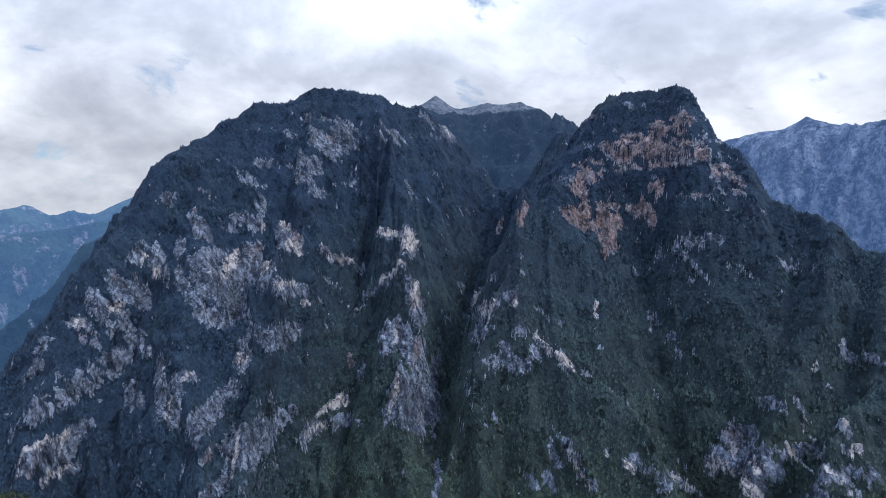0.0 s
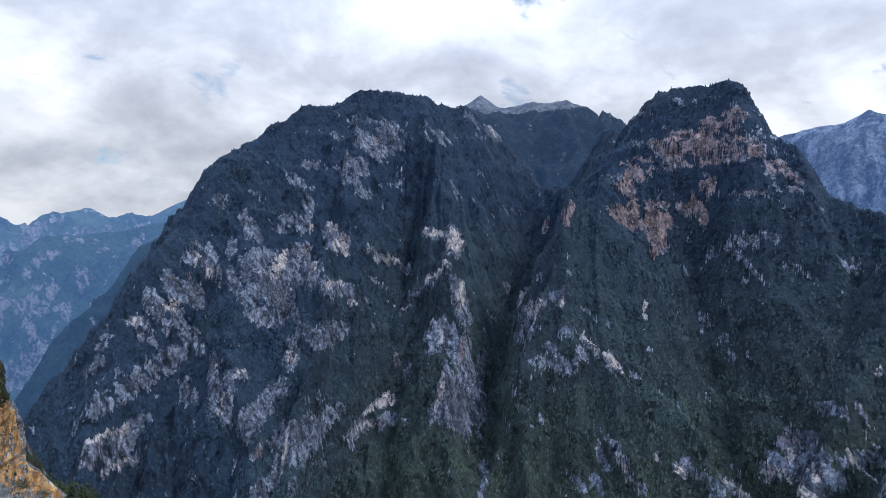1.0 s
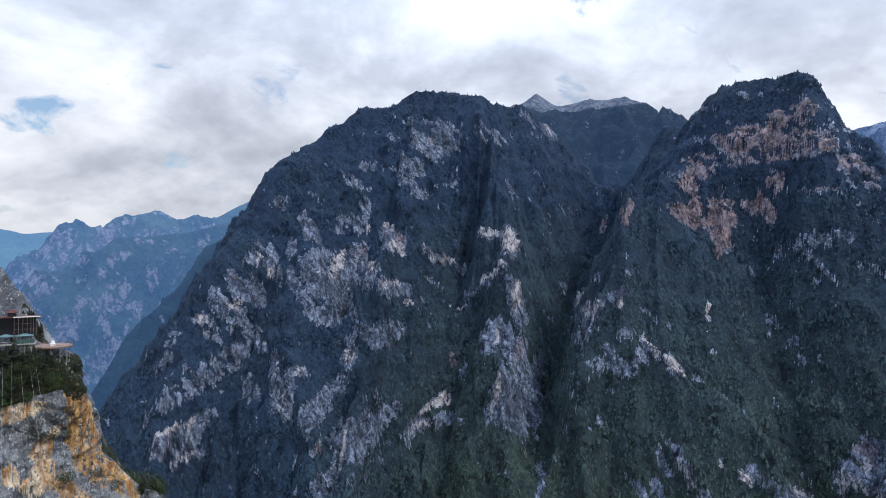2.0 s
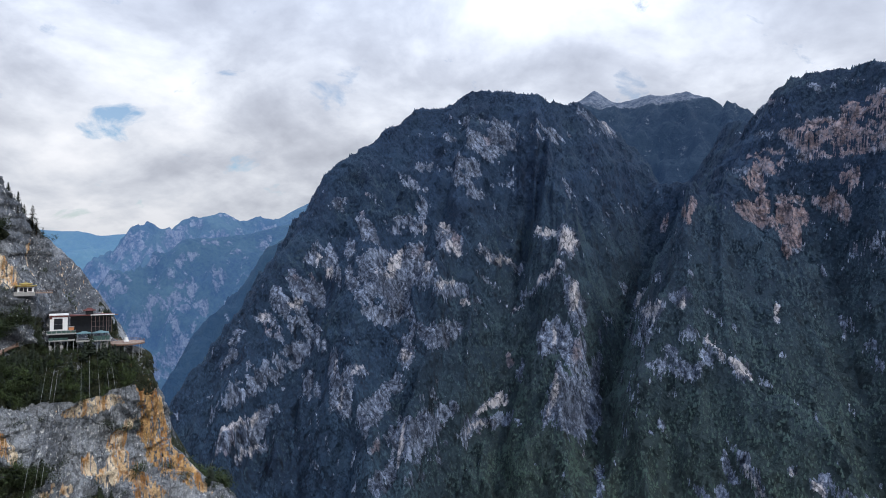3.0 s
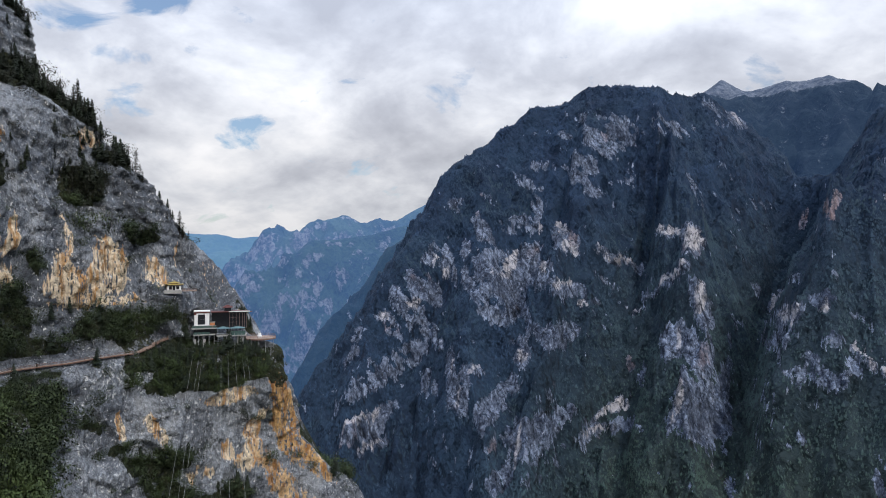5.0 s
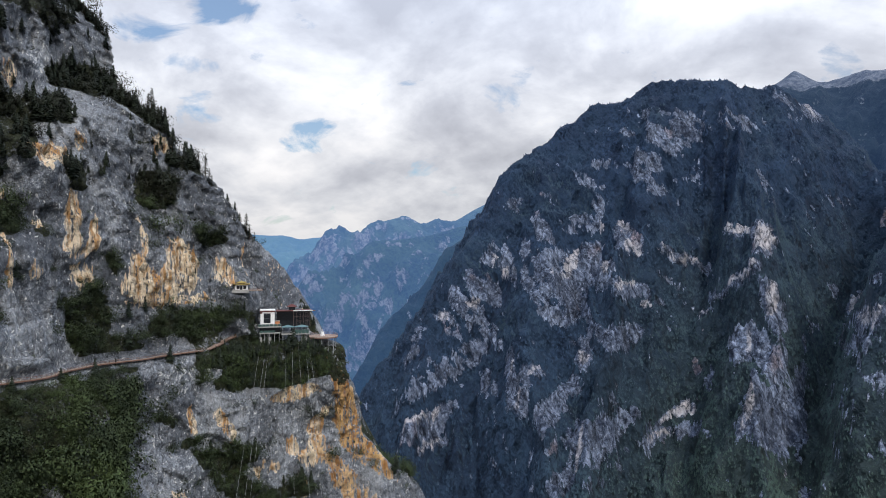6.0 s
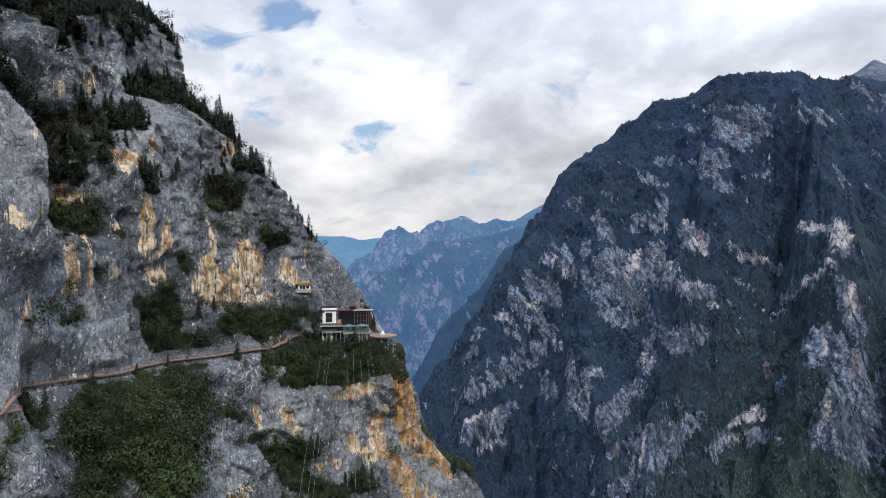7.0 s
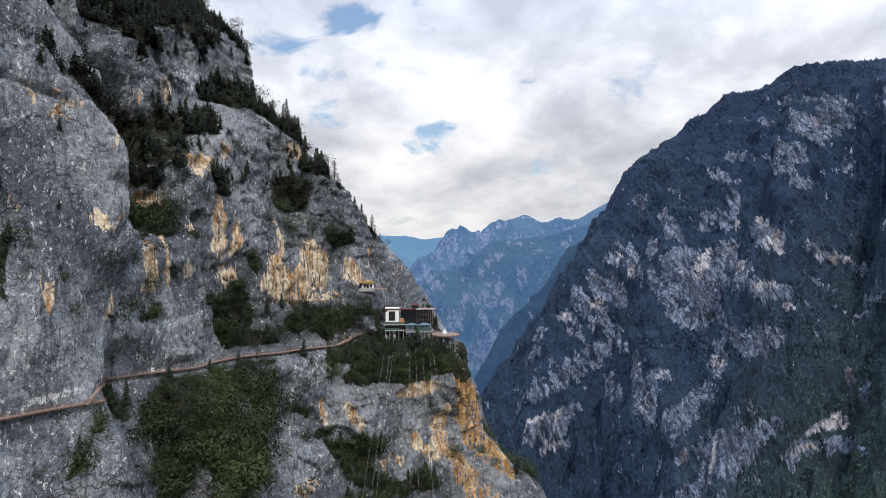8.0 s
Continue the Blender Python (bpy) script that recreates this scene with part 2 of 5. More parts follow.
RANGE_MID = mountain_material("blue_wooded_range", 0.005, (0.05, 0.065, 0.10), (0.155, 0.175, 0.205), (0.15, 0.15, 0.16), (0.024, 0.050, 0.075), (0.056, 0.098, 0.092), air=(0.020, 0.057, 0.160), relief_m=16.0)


def foliage_material(name, dark, light, warm, patch=0.02, crown=0.0, less_haze=None):
    m, nt, b = material(name, 0.75)
    g = node(nt, "ShaderNodeNewGeometry")
    each = calc(nt, "ADD", calc(nt, "MULTIPLY", g.outputs["Random Per Island"], 1 - crown), calc(nt, "MULTIPLY", ramp(nt, place_noise(nt, 0.28, 3.0, 0.6), [(0.35, 0.0), (0.65, 1.0)]), crown))
    a = mix(nt, each, dark, light)
    big = place_noise(nt, patch, 3.0)
    a = mix(nt, calc(nt, "MULTIPLY", ramp(nt, big, [(0.45, 0.0), (0.7, 1.0)]), 0.7), a, warm)
    # the painted haze thins out towards the foot of the slope
    if less_haze:
        a = mix(nt, altitude(nt, -420.0, 220.0), a, mix(nt, each, less_haze, tuple(c * 1.35 for c in less_haze)))
    link(nt, a, b.inputs["Base Color"])
    return m


# needle colours tinted blue for haze; the last one has less of it
NEEDLES_FAR = foliage_material("hazed_conifer_needles", (0.014, 0.034, 0.078), (0.019, 0.045, 0.090), (0.028, 0.052, 0.064), 0.006, 0.6, (0.036, 0.060, 0.048))
NEEDLES = foliage_material("pine_needles", (0.007, 0.012, 0.009), (0.020, 0.029, 0.017), (0.024, 0.03, 0.014))
LEAVES = foliage_material("shrub_leaves", (0.007, 0.013, 0.007), (0.050, 0.070, 0.028), (0.070, 0.100, 0.028), 0.03, 0.65)
DARK_LEAVES = foliage_material("dark_scrub_leaves", (0.006, 0.008, 0.006), (0.022, 0.026, 0.015), (0.030, 0.030, 0.018), 0.04, 0.75)


def shards(nt, scale, stretch):
    """One chance value for each ragged flake of stone."""
    c = node(nt, "ShaderNodeTexCoord")
    m = node(nt, "ShaderNodeMapping")
    m.inputs["Scale"].default_value = stretch
    m.inputs["Rotation"].default_value = (0.5, 0.0, 0.2)
    link(nt, c.outputs["Object"], m.inputs["Vector"])
    warp = node(nt, "ShaderNodeTexNoise", Scale=scale * 3.0, Detail=4.0)
    link(nt, m.outputs[0], warp.inputs["Vector"])
    add = node(nt, "ShaderNodeVectorMath")
    add.operation = "MULTIPLY_ADD"
    link(nt, warp.outputs["Color"], add.inputs[0])
    add.inputs[1].default_value = (0.9 / scale,) * 3
    link(nt, m.outputs[0], add.inputs[2])
    v = node(nt, "ShaderNodeTexVoronoi", Scale=scale)
    link(nt, add.outputs[0], v.inputs["Vector"])
    sep = node(nt, "ShaderNodeSeparateColor")
    link(nt, v.outputs["Color"], sep.inputs[0])
    return sep.outputs[0]


def cliff_material():
    m, nt, b = material("grey_limestone_cliff")
    streak = place_noise(nt, 0.6, 6.0, 0.65, (1, 1, 0.14), 0.5)
    mid = place_noise(nt, 0.2, 6.0, 0.66)
    fine = place_noise(nt, 0.8, 6.0, 0.78)
    grain = place_noise(nt, 2.6, 3.0, 0.7)
    chip = calc(nt, "ADD", calc(nt, "MULTIPLY", shards(nt, 0.30, (1, 1, 0.55)), 0.5), calc(nt, "MULTIPLY", shards(nt, 0.95, (1, 1, 0.6)), 0.5))
    tone = calc(nt, "ADD", calc(nt, "ADD", calc(nt, "MULTIPLY", chip, 0.16), calc(nt, "MULTIPLY", fine, 0.62)), calc(nt, "MULTIPLY", streak, 0.22))
    tone = calc(nt, "MULTIPLY_ADD", mask(nt, "pale"), 0.085, tone)
    stone = mix(nt, ramp(nt, tone, [(0.40, 0.0), (0.50, 0.42), (0.60, 1.0)]), (0.072, 0.083, 0.102), (0.322, 0.346, 0.380))
    stone = mix(nt, ramp(nt, grain, [(0.55, 0.0), (0.61, 0.60)]), stone, (0.52, 0.53, 0.54))
    stone = mix(nt, ramp(nt, grain, [(0.37, 0.6), (0.44, 0.0)]), stone, (0.045, 0.049, 0.057))
    # broad weathered and washed parts of the wall
    weather = place_noise(nt, 0.030, 4.0, 0.60, (1, 1, 0.8), 0.4)
    stone = mix(nt, ramp(nt, weather, [(0.40, 0.65), (0.50, 0.0)]), stone, (0.088, 0.097, 0.114))
    stone = mix(nt, ramp(nt, weather, [(0.52, 0.0), (0.63, 0.45)]), stone, (0.50, 0.51, 0.52))
    run = place_noise(nt, 0.9, 3.0, 0.6, (1, 1, 0.05), 0.1)
    stone = mix(nt, ramp(nt, run, [(0.57, 0.0), (0.63, 0.45)]), stone, (0.055, 0.058, 0.066))
    # flaked-off scars, white and small
    speck = place_noise(nt, 0.8, 5.0, 0.68, (1, 1, 0.55), 0.5)
    speck = calc(nt, "ADD", speck, calc(nt, "MULTIPLY", ramp(nt, mask(nt, "pale"), [(0.55, 0.0), (1.0, 1.0)]), 0.13))
    stone = mix(nt, ramp(nt, speck, [(0.612, 0.0), (0.628, 0.9)]), stone, (0.74, 0.74, 0.72))
    rust = place_noise(nt, 0.42, 6.0, 0.72, (1, 1, 0.10), 0.2)
    och = calc(nt, "ADD", mask(nt, "ochre"), calc(nt, "MULTIPLY", calc(nt, "SUBTRACT", rust, 0.5), 1.6))
    stripe = place_noise(nt, 0.35, 4.0, 0.6, (1, 1, 0.12), 0.3)
    ochre = mix(nt, ramp(nt, stripe, [(0.40, 0.0), (0.53, 1.0)]), (0.55, 0.300, 0.125), (0.90, 0.73, 0.52))
    ochre = mix(nt, ramp(nt, mask(nt, "rust"), [(0.35, 0.0), (0.9, 0.85)]), ochre, mix(nt, ramp(nt, stripe, [(0.40, 0.0), (0.58, 1.0)]), (0.30, 0.125, 0.035), (0.66, 0.37, 0.115)))
    ochre = mix(nt, ramp(nt, grain, [(0.34, 0.7), (0.44, 0.0)]), ochre, (0.16, 0.11, 0.08))
    drip = ramp(nt, run, [(0.555, 1.0), (0.595, 0.0)])
    stone = mix(nt, calc(nt, "MULTIPLY", ramp(nt, och, [(0.46, 0.0), (0.53, 1.0)]), drip), stone, ochre)
    where = ramp(nt, place_noise(nt, 0.07, 3.0), [(0.46, 1.0), (0.54, 0.0)])
    gap = calc(nt, "MAXIMUM", calc(nt, "MULTIPLY", cracks(nt, 0.08, (1, 1, 0.7), 0.022), ramp(nt, cracks(nt, 0.33, (1, 1, 1.8), 0.045), [(0.0, 0.45), (1.0, 1.0)])), where)
    stone = mix(nt, ramp(nt, gap, [(0.0, 0.35), (1.0, 1.0)]), (0.05, 0.05, 0.055), stone)
    moss = mix(nt, ramp(nt, fine, [(0.4, 0.0), (0.6, 1.0)]), (0.008, 0.012, 0.006), (0.045, 0.050, 0.024))
    edge = calc(nt, "ADD", mask(nt, "green"), calc(nt, "MULTIPLY", calc(nt, "SUBTRACT", tone, 0.5), 2.0))
    link(nt, mix(nt, ramp(nt, edge, [(0.76, 0.0), (0.90, 1.0)]), stone, moss), b.inputs["Base Color"])
    height = calc(nt, "ADD", calc(nt, "MULTIPLY", mid, 0.5), calc(nt, "MULTIPLY", fine, 0.8))
    chips = calc(nt, "ADD", calc(nt, "ADD", calc(nt, "MULTIPLY", chipped(nt, 0.45, (1, 1, 0.6)), 1.3), calc(nt, "MULTIPLY", chipped(nt, 1.7, (1, 1, 0.8)), 1.7)), calc(nt, "MULTIPLY", chip, 0.6))
    relief(nt, b, calc(nt, "ADD", calc(nt, "ADD", height, chips), calc(nt, "MULTIPLY", gap, 0.9)), 0.95, 1.0)
    return m


CLIFF = cliff_material()


def plain(name, colour, rough=0.7, vary=0.25, scale=1.5, metal=0.0):
    m, nt, b = material(name, rough)
    n = place_noise(nt, scale, 4.0, 0.6)
    dim = tuple(c * (1 - vary) for c in colour)
    link(nt, mix(nt, ramp(nt, n, [(0.35, 0.0), (0.65, 1.0)]), dim, colour), b.inputs["Base Color"])
    b.inputs["Metallic"].default_value = metal
    relief(nt, b, n, 0.02, 0.4)
    return m


# ------------------------------------------------------------------ noise and ground shapes


def lattice(ix, iy, iz, seed):
    h = (ix * 374761393 + iy * 668265263 + iz * 2147483647 + seed * 1274126177) & 0xFFFFFFFF
    h = ((h ^ (h >> 13)) * 1274126177) & 0xFFFFFFFF
    return ((h ^ (h >> 16)) & 0xFFFF) / 65535.0


def vnoise(x, y, z, seed=0):
    """Smooth value noise, -1 to 1, of arrays."""
    x, y, z = np.broadcast_arrays(np.asarray(x, float), np.asarray(y, float), np.asarray(z, float))
    fx, fy, fz = np.floor(x), np.floor(y), np.floor(z)
    ux, uy, uz = x - fx, y - fy, z - fz
    ix, iy, iz = fx.astype(np.int64), fy.astype(np.int64), fz.astype(np.int64)
    ux, uy, uz = (u * u * u * (u * (u * 6 - 15) + 10) for u in (ux, uy, uz))
    total = 0.0
    for dx in (0, 1):
        for dy in (0, 1):
            for dz in (0, 1):
                w = (ux if dx else 1 - ux) * (uy if dy else 1 - uy) * (uz if dz else 1 - uz)
                total = total + w * lattice(ix + dx, iy + dy, iz + dz, seed)
    return total * 2 - 1


def fbm(x, y, z, octaves, seed=0, gain=0.5, ridged=False):
    total, amp, norm = 0.0, 1.0, 0.0
    for k in range(octaves):
        n = vnoise(x + 17.3 * k, y + 5.1 * k, z + 9.7 * k, seed + k)
        total = total + amp * (1 - 2 * np.abs(n) if ridged else n)
        norm += amp
        amp *= gain
        x, y, z = x * 2.03, y * 2.03, z * 2.03
    return total / norm


def smooth(a, b, v):
    t = np.clip((v - a) / (b - a), 0, 1)
    return t * t * (3 - 2 * t)


def ridge_height(x, y, line, slope, round_m=0.0):
    """Height of the slopes that fall away on both sides of a crest."""
    best = np.full(x.shape, -2000.0)
    for (ax, ay, az), (bx, by, bz) in zip(line, line[1:]):
        ex, ey = bx - ax, by - ay
        t = np.clip(((x - ax) * ex + (y - ay) * ey) / (ex * ex + ey * ey), 0, 1)
        d = np.hypot(x - ax - t * ex, y - ay - t * ey)
        d = np.sqrt(d * d + round_m * round_m) - round_m
        best = np.maximum(best, az + t * (bz - az) - slope * d)
    return best


def soft_max(a, b, k):
    h = np.clip(0.5 + 0.5 * (a - b) / k, 0, 1)
    return b + (a - b) * h + k * h * (1 - h)


def sheet(name, px, py, pz, masks, mat, parent=None):
    """A grid mesh of the arrays px, py, pz (rows by columns), with float masks on its points."""
    rows, cols = px.shape
    co = np.stack([px, py, pz], -1).reshape(-1, 3)
    i = np.arange(rows * cols).reshape(rows, cols)
    quads = np.stack([i[:-1, :-1], i[:-1, 1:], i[1:, 1:], i[1:, :-1]], -1).reshape(-1, 4)
    return mesh_from(name, co, quads, mat, masks, parent)


def mesh_from(name, co, faces, mat, masks=None, parent=None, flat=False):
    me = bpy.data.meshes.new(name)
    n = faces.shape[1]
    me.vertices.add(len(co))
    me.vertices.foreach_set("co", np.ascontiguousarray(co, np.float32).ravel())
    me.loops.add(faces.size)
    me.loops.foreach_set("vertex_index", faces.astype(np.int32).ravel())
    me.polygons.add(len(faces))
    me.polygons.foreach_set("loop_start", np.arange(0, faces.size, n, dtype=np.int32))
    me.polygons.foreach_set("use_smooth", np.full(len(faces), not flat))
    for key, values in (masks or {}).items():
        me.attributes.new(key, "FLOAT", "POINT").data.foreach_set("value", np.ascontiguousarray(values, np.float32).ravel())
    me.update(calc_edges=True)
    me.materials.append(mat)
    ob = new(name, me)
    ob.parent = parent
    return ob


def facing(px, py, pz):
    """Unit normals of a grid of points."""
    ax, ay, az = np.gradient(px, axis=1), np.gradient(py, axis=1), np.gradient(pz, axis=1)
    bx, by, bz = np.gradient(px, axis=0), np.gradient(py, axis=0), np.gradient(pz, axis=0)
    nx, ny, nz = ay * bz - az * by, az * bx - ax * bz, ax * by - ay * bx
    l = np.sqrt(nx * nx + ny * ny + nz * nz) + 1e-9
    return nx / l, ny / l, nz / l


def strata(h, x, y, step, amount, seed):
    """Cuts a slope into steep bands and gentler shelves."""
    t = h / step + 0.9 * fbm(x * 0.006, y * 0.006, h * 0.004, 3, seed)
    f = t - np.floor(t)
    return h + amount * step * (smooth(0.25, 0.75, f) - f)


# ------------------------------------------------------------------ the mountains across the gorge
# patches of bare rock on the mountain: along x, height, half length, half width, tilt, weight; on the cliff the same, along y
FLANK_HIGH = [(-581, 90, 48, 16, -55, 0.9), (-663, 161, 16, 14, 0, 0.5), (-601, 35, 39, 18, -30, 0.8), (-519, -16, 77, 36, -50, 1),
    (-484, -92, 76, 32, -35, 1), (-416, -130, 54, 17, -40, 1), (-347, -155, 33, 26, 0, 1), (-423, -168, 24, 14, 0, 0.8),
    (-407, -199, 16, 25, -20, 0.8), (-420, -251, 20, 18, 0, 0.8), (-469, -4, 41, 57, 0, 0.9), (-399, -28, 31, 38, 0, 0.9),
    (-483, 101, 42, 28, 0, 0.8), (-461, 138, 40, 14, -70, 0.9), (-371, 65, 44, 25, -40, 0.8), (-347, -54, 57, 18, -20, 0.8)]
FLANK_LOW = [(-313, -75, 29, 13, -20, 0.6), (-682, 22, 26, 26, 0, 0.7), (-641, -10, 49, 21, -45, 0.9), (-684, -65, 59, 20, -45, 0.8),
    (-728, -92, 43, 19, -60, 0.7), (-696, -99, 34, 14, -40, 0.7), (-738, -143, 56, 16, -40, 0.65), (-668, -154, 60, 19, -30, 0.7),
    (-689, -221, 46, 29, 20, 0.8), (-678, -198, 24, 17, 0, 0.7), (-556, -52, 76, 16, -45, 0.7), (-495, -104, 38, 14, -50, 0.8),
    (-805, -152, 34, 16, -50, 0.6), (-799, -202, 38, 18, -70, 0.6), (-742, -238, 28, 14, -40, 0.5), (-625, -168, 45, 13, -35, 0.7)]
FLANK_FOOT = [(-618, -262, 41, 20, -30, 0.7), (-542, -231, 46, 17, -62, 0.9), (-493, -226, 23, 19, 0, 0.7), (-506, -275, 36, 21, -60, 0.9),
    (-441, -288, 14, 41, 0, 0.8), (-453, -285, 11, 19, 0, 0.6), (-359, -327, 58, 29, 15, 0.8), (-385, -363, 15, 52, 0, 0.8),
    (-731, -280, 48, 11, 40, 0.6), (-698, -340, 43, 19, 65, 0.7), (-691, -381, 25, 14, 0, 0.6), (-349, -278, 24, 10, -40, 0.55),
    (-460, -363, 5, 18, 0, 0.6), (-396, -388, 12, 14, 0, 0.7), (-551, -367, 51, 8, -60, 0.35)]
CROWN = [(-305, 330, 71, 43, -10, 0.8), (-351, 253, 44, 29, -30, 0.7), (-360, 216, 49, 19, -40, 0.75), (-460, 261, 33, 21, 0, 0.7),
    (-470, 199, 17, 17, 0, 0.6), (-511, 224, 40, 19, -50, 0.55), (-292, 393, 142, 21, -10, 0.5), (-228, 368, 87, 35, 0, 0.55),
    (-149, 361, 79, 28, 0, 0.55), (14, 418, 47, 18, -60, 0.75), (-76, 461, 65, 14, -30, 0.5), (-410, 357, 31, 17, 0, 0.65),
    (-322, 176, 22, 13, 0, 0.7), (-290, 203, 45, 10, 20, 0.45), (-83, 179, 46, 11, -65, 0.65)]
RIB = [(-144, 72, 39, 11, -10, 1), (-83, 50, 27, 36, 0, 1.1), (-122, -32, 47, 12, 35, 1.1), (-173, -71, 30, 9, 35, 0.75),
    (-206, -112, 18, 8, 40, 0.9), (-63, -89, 52, 15, -72, 1), (-84, -162, 49, 24, -55, 1.1), (-115, -163, 25, 34, 0, 1), (-52, -187, 15, 36, 0, 0.9),
    (-50, -277, 62, 41, -62, 1.15), (-92, -244, 11, 44, 0, 0.9), (-17, -277, 12, 60, 0, 0.7), (-12, -197, 10, 32, 0, 0.5),
    (-233, -306, 42, 11, 30, 1), (-200, -333, 49, 10, 15, 0.75), (-260, -344, 36, 11, 15, 0.8)]
RIB_FOOT = [(-281, -354, 26, 13, 0, 0.6), (-180, -247, 10, 13, 0, 0.8), (-210, -221, 10, 13, 0, 0.45), (-101, -288, 22, 10, 70, 0.7),
    (-274, -80, 40, 12, -15, 0.65), (-10, -394, 10, 16, 0, 0.6), (-68, -379, 6, 20, 0, 0.45), (-259, 10, 67, 11, -30, 0.85),
    (-294, 37, 41, 8, -30, 0.65), (10, 141, 13, 45, 0, 0.4), (83, 159, 48, 21, 0, 0.33), (9, 74, 16, 25, 0, 0.4)]
EAST_FACE = [(454, 262, 92, 41, -5, 0.7), (509, 304, 45, 35, 0, 0.65), (543, 235, 18, 26, 0, 0.7), (576, 196, 30, 14, 0, 0.55),
    (599, 159, 14, 23, 0, 0.55), (521, 146, 37, 8, 8, 0.6), (339, 221, 34, 32, 20, 0.75), (310, 159, 26, 36, 0, 0.9), (296, 110, 38, 23, 0, 0.95),
    (321, 78, 28, 11, -20, 0.85), (366, 93, 34, 23, 0, 1.2), (361, 53, 23, 30, 0, 1.2), (346, 18, 10, 13, 0, 1.1), (430, 121, 27, 17, -20, 0.95),
    (451, 96, 11, 17, 0, 0.85), (462, 162, 15, 32, 0, 0.75)]
EAST_LOW = [(371, 130, 36, 13, 0, 0.8), (170, 106, 29, 10, 70, 0.95), (460, 220, 75, 13, 0, 0.65), (414, 174, 51, 18, 0, 0.4),
    (550, 53, 34, 12, -30, 0.55), (494, 37, 25, 16, 0, 0.6), (500, -3, 52, 8, -55, 0.75), (458, 21, 12, 18, 0, 0.45), (425, -108, 5, 23, 0, 0.6),
    (457, -71, 30, 5, -78, 0.55), (579, -19, 22, 4, -62, 0.75), (601, -40, 21, 4, -60, 0.65), (648, -8, 30, 7, -65, 0.75),
    (668, -3, 19, 5, -60, 0.65), (634, 103, 16, 12, 0, 0.5)]
SPUR = [(96, -91, 38, 12, 60, 0.85), (140, -69, 22, 16, 0, 0.75), (68, -154, 31, 10, 55, 0.65), (127, -115, 40, 12, 20, 0.45),
    (134, -184, 41, 14, 0, 0.85), (115, -160, 14, 9, 0, 0.75), (191, -144, 24, 14, -50, 0.95), (173, -171, 15, 19, 0, 0.8), (199, -166, 8, 11, 0, 1),
    (152, -127, 28, 12, 0, 0.65), (231, -186, 25, 13, -42, 1.1), (268, -206, 14, 7, -30, 0.9), (308, -88, 6, 22, 0, 0.9),
    (319, -120, 20, 8, -30, 0.45), (324, -241, 17, 5, -20, 0.65), (353, -267, 17, 6, -40, 0.55)]
SPUR_FOOT = [(55, -239, 9, 22, 0, 0.45), (95, -282, 9, 13, 0, 0.65), (81, -308, 6, 23, 0, 0.5), (196, -334, 24, 9, -65, 0.8),
    (225, -334, 36, 8, -62, 0.95), (276, -310, 12, 10, 20, 0.9), (301, -332, 22, 11, 60, 0.95), (184, -369, 12, 24, 0, 0.65),
    (153, -370, 16, 8, -40, 0.75), (242, -357, 11, 13, 0, 0.65), (329, -331, 29, 7, -20, 0.8), (412, -379, 36, 13, -20, 0.85),
    (337, -356, 29, 12, 0, 0.75), (383, -318, 21, 9, 0, 0.5)]
CORNER = [(472, -339, 25, 16, 0, 1), (502, -317, 29, 16, 0, 0.85), (499, -293, 12, 12, 0, 0.7), (477, -318, 18, 10, 40, 0.75),
    (519, -286, 37, 8, -25, 0.75), (563, -294, 29, 12, 0, 0.7), (503, -310, 23, 11, 0, 0.6), (545, -231, 11, 13, 0, 0.8),
    (575, -225, 18, 5, -75, 0.9), (576, -258, 14, 10, 0, 0.8), (593, -285, 30, 5, -50, 0.8), (549, -297, 30, 5, -48, 1), (617, -175, 5, 9, 0, 0.8),
    (679, -145, 14, 17, 0, 0.65), (635, -217, 9, 9, 0, 0.7), (628, -213, 24, 12, -60, 0.65)]
FRESH_WEST = [(-504, 3, 12, 37, 0, 1), (-395, -10, 10, 18, 0, 0.9), (-578, 35, 14, 10, 0, 0.8), (-675, 9, 8, 13, 0, 0.9),
    (-645, -29, 13, 12, 0, 0.9), (-699, -93, 12, 11, 0, 0.9), (-756, -126, 14, 12, 0, 0.8), (-445, 87, 8, 15, 0, 0.9), (-391, 87, 31, 10, -40, 0.8),
    (-347, 37, 19, 12, -50, 0.9), (-351, -45, 15, 11, 0, 0.9), (-307, -93, 17, 6, -15, 0.9), (-407, -199, 13, 10, 0, 0.8), (-540, -220, 5, 14, 0, 1),
    (-375, -351, 7, 27, 0, 0.9), (-505, -279, 6, 23, 0, 0.7)]
FRESH_RIB = [(-705, -327, 6, 11, 0, 0.9), (-691, -378, 12, 7, 0, 0.8), (-144, 75, 36, 8, -8, 1), (-80, 50, 20, 29, 0, 1), (-123, -30, 42, 9, 35, 1),
    (-63, -74, 10, 28, 0, 0.9), (-233, -308, 37, 9, 30, 1), (-260, -345, 26, 6, 15, 0.9), (-206, -112, 12, 8, 0, 1), (-92, -244, 7, 26, 0, 0.9),
    (-101, -287, 16, 7, 70, 0.8), (-258, 7, 56, 6, -30, 0.8), (-103, -163, 6, 25, 0, 0.7), (14, 418, 32, 9, -60, 0.7), (-395, -241, 6, 9, 0, 0.8),
    (-486, -222, 10, 9, 0, 0.7)]
